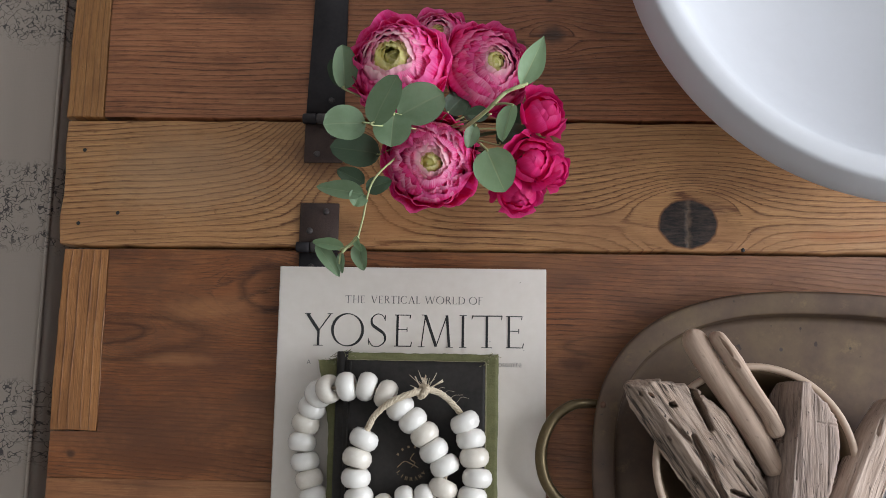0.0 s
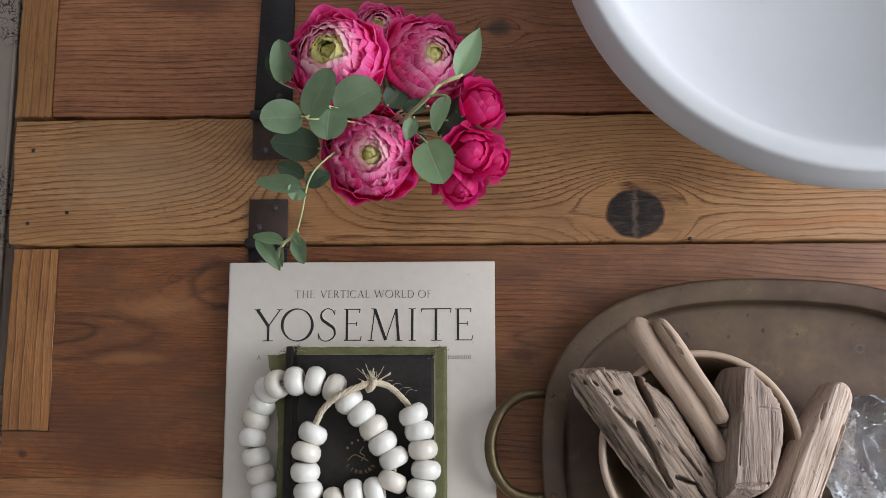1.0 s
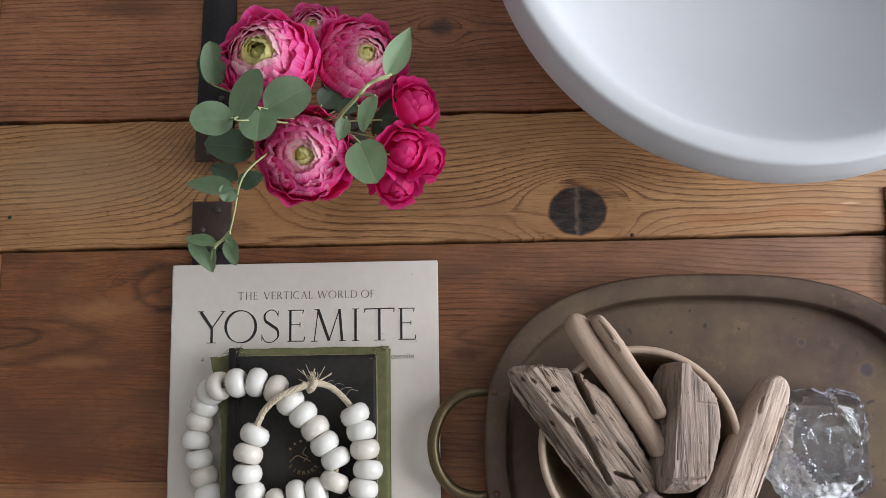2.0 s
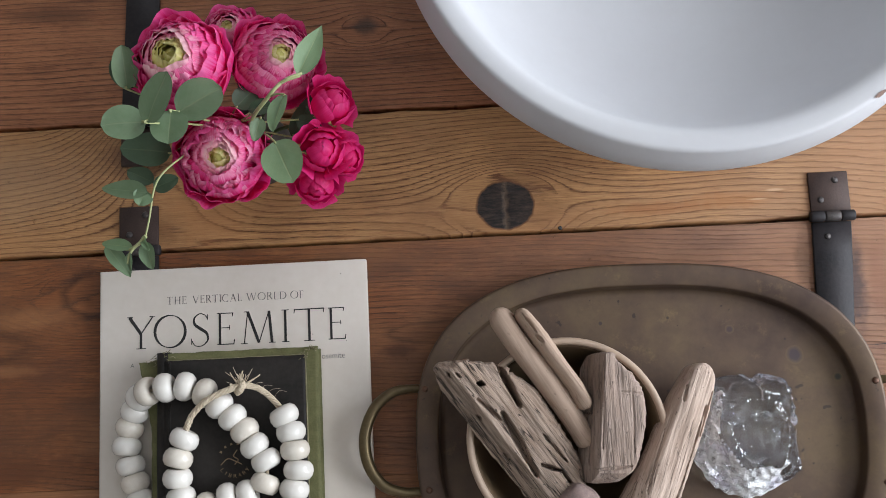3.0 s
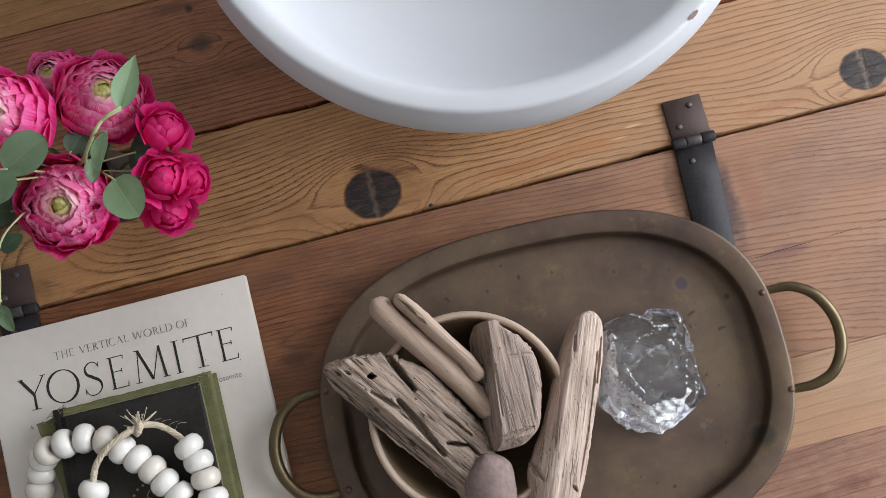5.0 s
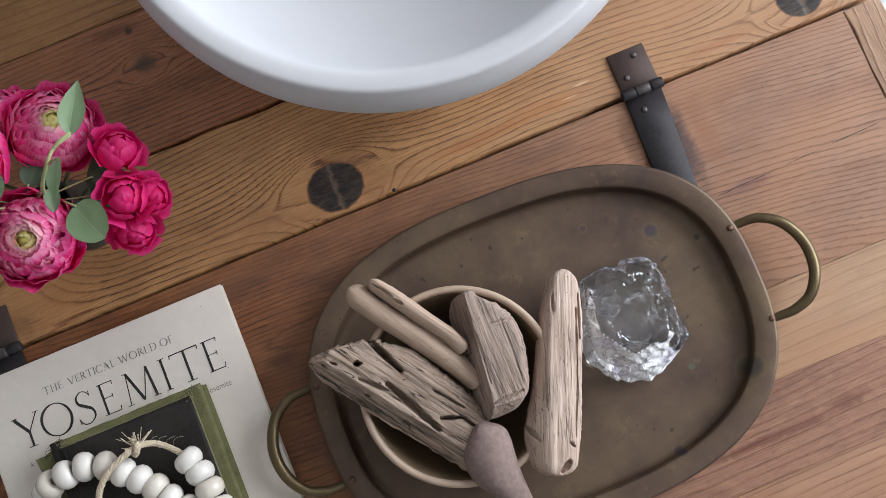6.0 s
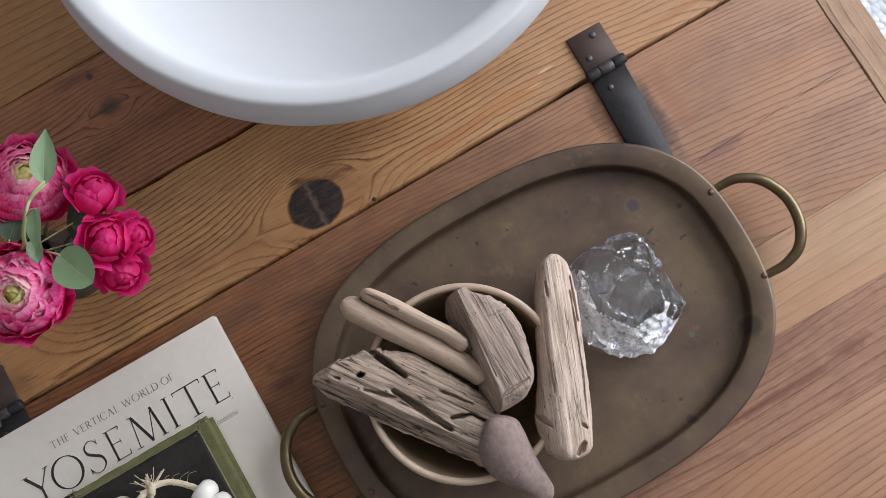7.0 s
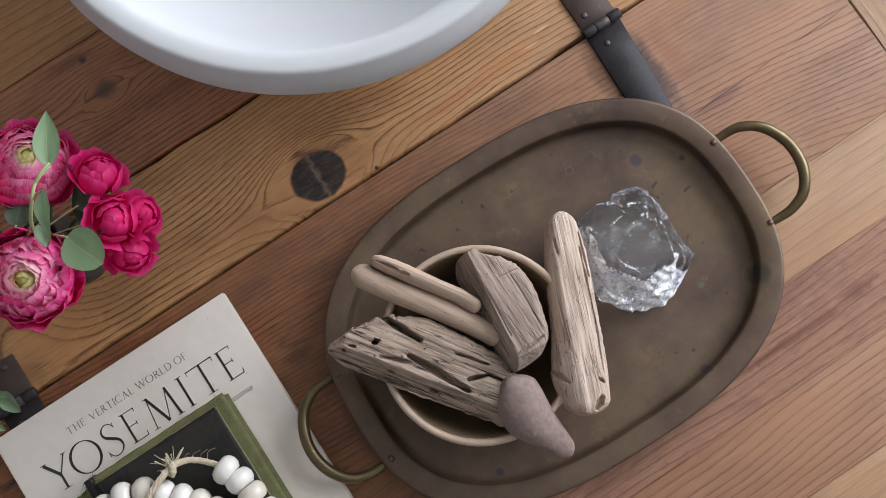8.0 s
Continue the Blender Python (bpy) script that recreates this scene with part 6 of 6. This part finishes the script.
CORE = (0.0, 0.205, 0.585)
leaf((-0.048, 0.1945, 0.648), (-0.0785, 0.1905, 0.658), 0.0285, LEAF, 0.10, 0.02, 8, 0.1, stalk=CORE)
leaf((-0.0405, 0.1860, 0.672), (-0.0225, 0.2200, 0.682), 0.0250, LEAF, 0.08, 0.03, -14, 0.15, stalk=CORE)
leaf((-0.0240, 0.1985, 0.652), (0.0090, 0.2170, 0.650), 0.0350, LEAF, 0.10, 0.03, -8, 0.1, stalk=CORE)
leaf((-0.0265, 0.1990, 0.658), (-0.0280, 0.1725, 0.662), 0.0280, LEAF, 0.10, 0.02, 0, 0.1, stalk=CORE)
leaf((0.0410, 0.1840, 0.614), (0.0555, 0.1495, 0.618), 0.0330, LEAF_BRIGHT, 0.16, 0.03, 4, 0.25, stalk=(0.030, 0.195, 0.60))
leaf((0.0595, 0.2005, 0.676), (0.0525, 0.1705, 0.686), 0.0145, LEAF_BRIGHT, 0.3, 0.05, 24, 0.3, stalk=(0.045, 0.206, 0.655))
leaf((0.0660, 0.2220, 0.652), (0.0835, 0.2650, 0.640), 0.0205, LEAF_BRIGHT, 0.35, 0.06, 14, 1.0, "pointed fresh green leaf")
leaf((-0.042, 0.1830, 0.600), (-0.0810, 0.1870, 0.606), 0.0290, LEAF_DARK, 0.12, 0.03, 6, 0.4, "dark green leaf", CORE)
leaf((-0.0675, 0.2260, 0.630), (-0.0690, 0.2580, 0.640), 0.0200, LEAF, 0.5, 0.05, 20, 0.2, stalk=CORE)
leaf((-0.0630, 0.2300, 0.624), (-0.0790, 0.2480, 0.634), 0.0170, LEAF_DARK, 0.3, 0.05, -20, 0.2, stalk=CORE)
leaf((-0.0490, 0.1420, 0.640), (-0.0860, 0.1495, 0.632), 0.0165, LEAF, 0.25, 0.02, 18, 0.6)
leaf((-0.0520, 0.1450, 0.634), (-0.0560, 0.1330, 0.640), 0.0150, LEAF, 0.2, 0.02, -16, 0.3)
leaf((-0.0500, 0.1500, 0.622), (-0.0300, 0.1560, 0.626), 0.0140, LEAF_DARK, 0.2, 0.02, 10, 0.4)
leaf((-0.0520, 0.1560, 0.615), (-0.0740, 0.1680, 0.61), 0.0150, LEAF_DARK, 0.2, 0.02, 10, 0.4)
leaf((0.0255, 0.2160, 0.596), (0.0120, 0.2430, 0.604), 0.0150, LEAF_DARK, 0.2, 0.03, 10, 0.5, "dark green leaf", CORE)
leaf((0.0430, 0.2060, 0.632), (0.0240, 0.2060, 0.628), 0.0140, LEAF_DARK, 0.25, 0.02, 10, 0.4, "dark green leaf", CORE)
leaf((0.0320, 0.2010, 0.622), (0.0265, 0.1830, 0.620), 0.0125, LEAF, 0.25, 0.02, -12, 0.5, stalk=CORE)
leaf((0.0560, 0.2050, 0.598), (0.0760, 0.1980, 0.600), 0.0130, LEAF_DARK, 0.2, 0.02, 10, 0.5, "dark green leaf", CORE)
leaf((0.0500, 0.1950, 0.585), (0.0700, 0.2300, 0.585), 0.0150, LEAF_DARK, 0.2, 0.02, 10, 0.5, "dark green leaf", CORE)
leaf((-0.020, 0.2150, 0.612), (-0.0520, 0.2180, 0.612), 0.0200, LEAF_DARK, 0.2, 0.02, 10, 0.5, "dark green leaf", CORE)
leaf((0.0100, 0.2150, 0.605), (0.0250, 0.2330, 0.60), 0.0200, LEAF_DARK, 0.2, 0.02, 10, 0.5, "dark green leaf", CORE)
leaf((-0.0640, 0.1040, 0.628), (-0.0890, 0.1090, 0.622), 0.0100, LEAF_BRIGHT, 0.5, 0.03, 10, 0.6, "young green leaf")
leaf((-0.0860, 0.1080, 0.622), (-0.0680, 0.0830, 0.620), 0.0125, LEAF, 0.35, 0.02, -18, 0.6, "young green leaf")
leaf((-0.0540, 0.1070, 0.630), (-0.0485, 0.0865, 0.630), 0.0130, LEAF, 0.35, 0.02, 14, 0.5, "young green leaf")
leaf((-0.0660, 0.1000, 0.630), (-0.0640, 0.0840, 0.632), 0.0075, LEAF, 0.4, 0.02, 24, 0.7, "young green leaf")
leaf((-0.0560, 0.1120, 0.630), (-0.0500, 0.1000, 0.634), 0.0060, LEAF_BRIGHT, 0.5, 0.02, 24, 0.7, "young green leaf")


def stem(points, r0, r1, material=STEM, label=""):
    pts = curve_points(points, 6)
    part("stem", tube(pts, [r0 + (r1 - r0) * i / (len(pts) - 1) for i in range(len(pts))], 8), material, bouquet, label)


ROOT = (VX, VY, T + 0.025)
stem([ROOT, (-0.01, 0.21, 0.56), (-0.030, 0.175, 0.615), (-0.044, 0.152, 0.634), (-0.0505, 0.124, 0.632), (-0.0545, 0.1085, 0.630)], 0.0009, 0.0007)
stem([(-0.0535, 0.112, 0.630), (-0.059, 0.106, 0.630), (-0.066, 0.1025, 0.628), (-0.074, 0.1045, 0.625)], 0.0016, 0.0010, label="pale yellow-green sprig tip")
stem([(-0.062, 0.1045, 0.629), (-0.066, 0.098, 0.630), (-0.067, 0.091, 0.631)], 0.0013, 0.0007)
stem([ROOT, (0.012, 0.208, 0.56), (0.028, 0.199, 0.630), (0.043, 0.2035, 0.657), (0.055, 0.2140, 0.662), (0.0680, 0.2210, 0.656)], 0.0018, 0.0013, label="pale green eucalyptus twig")
stem([(0.055, 0.2140, 0.662), (0.062, 0.217, 0.664), (0.0705, 0.2205, 0.662)], 0.0014, 0.0012)
for top in ((-0.0275, 0.244, 0.61), (0.044, 0.254, 0.575), (-0.0025, 0.176, 0.58), (-0.001, 0.284, 0.56), (0.085, 0.215, 0.588), (0.079, 0.181, 0.585), (0.0935, 0.1715, 0.571), (0.069, 0.150, 0.555), (0.041, 0.184, 0.612)):
    stem([ROOT, (VX * 0.7 + top[0] * 0.3, VY * 0.7 + top[1] * 0.3, T + 0.085), (VX * 0.3 + top[0] * 0.7, VY * 0.3 + top[1] * 0.7, top[2] - 0.03), top], 0.0018, 0.0015, STEM_DARK)
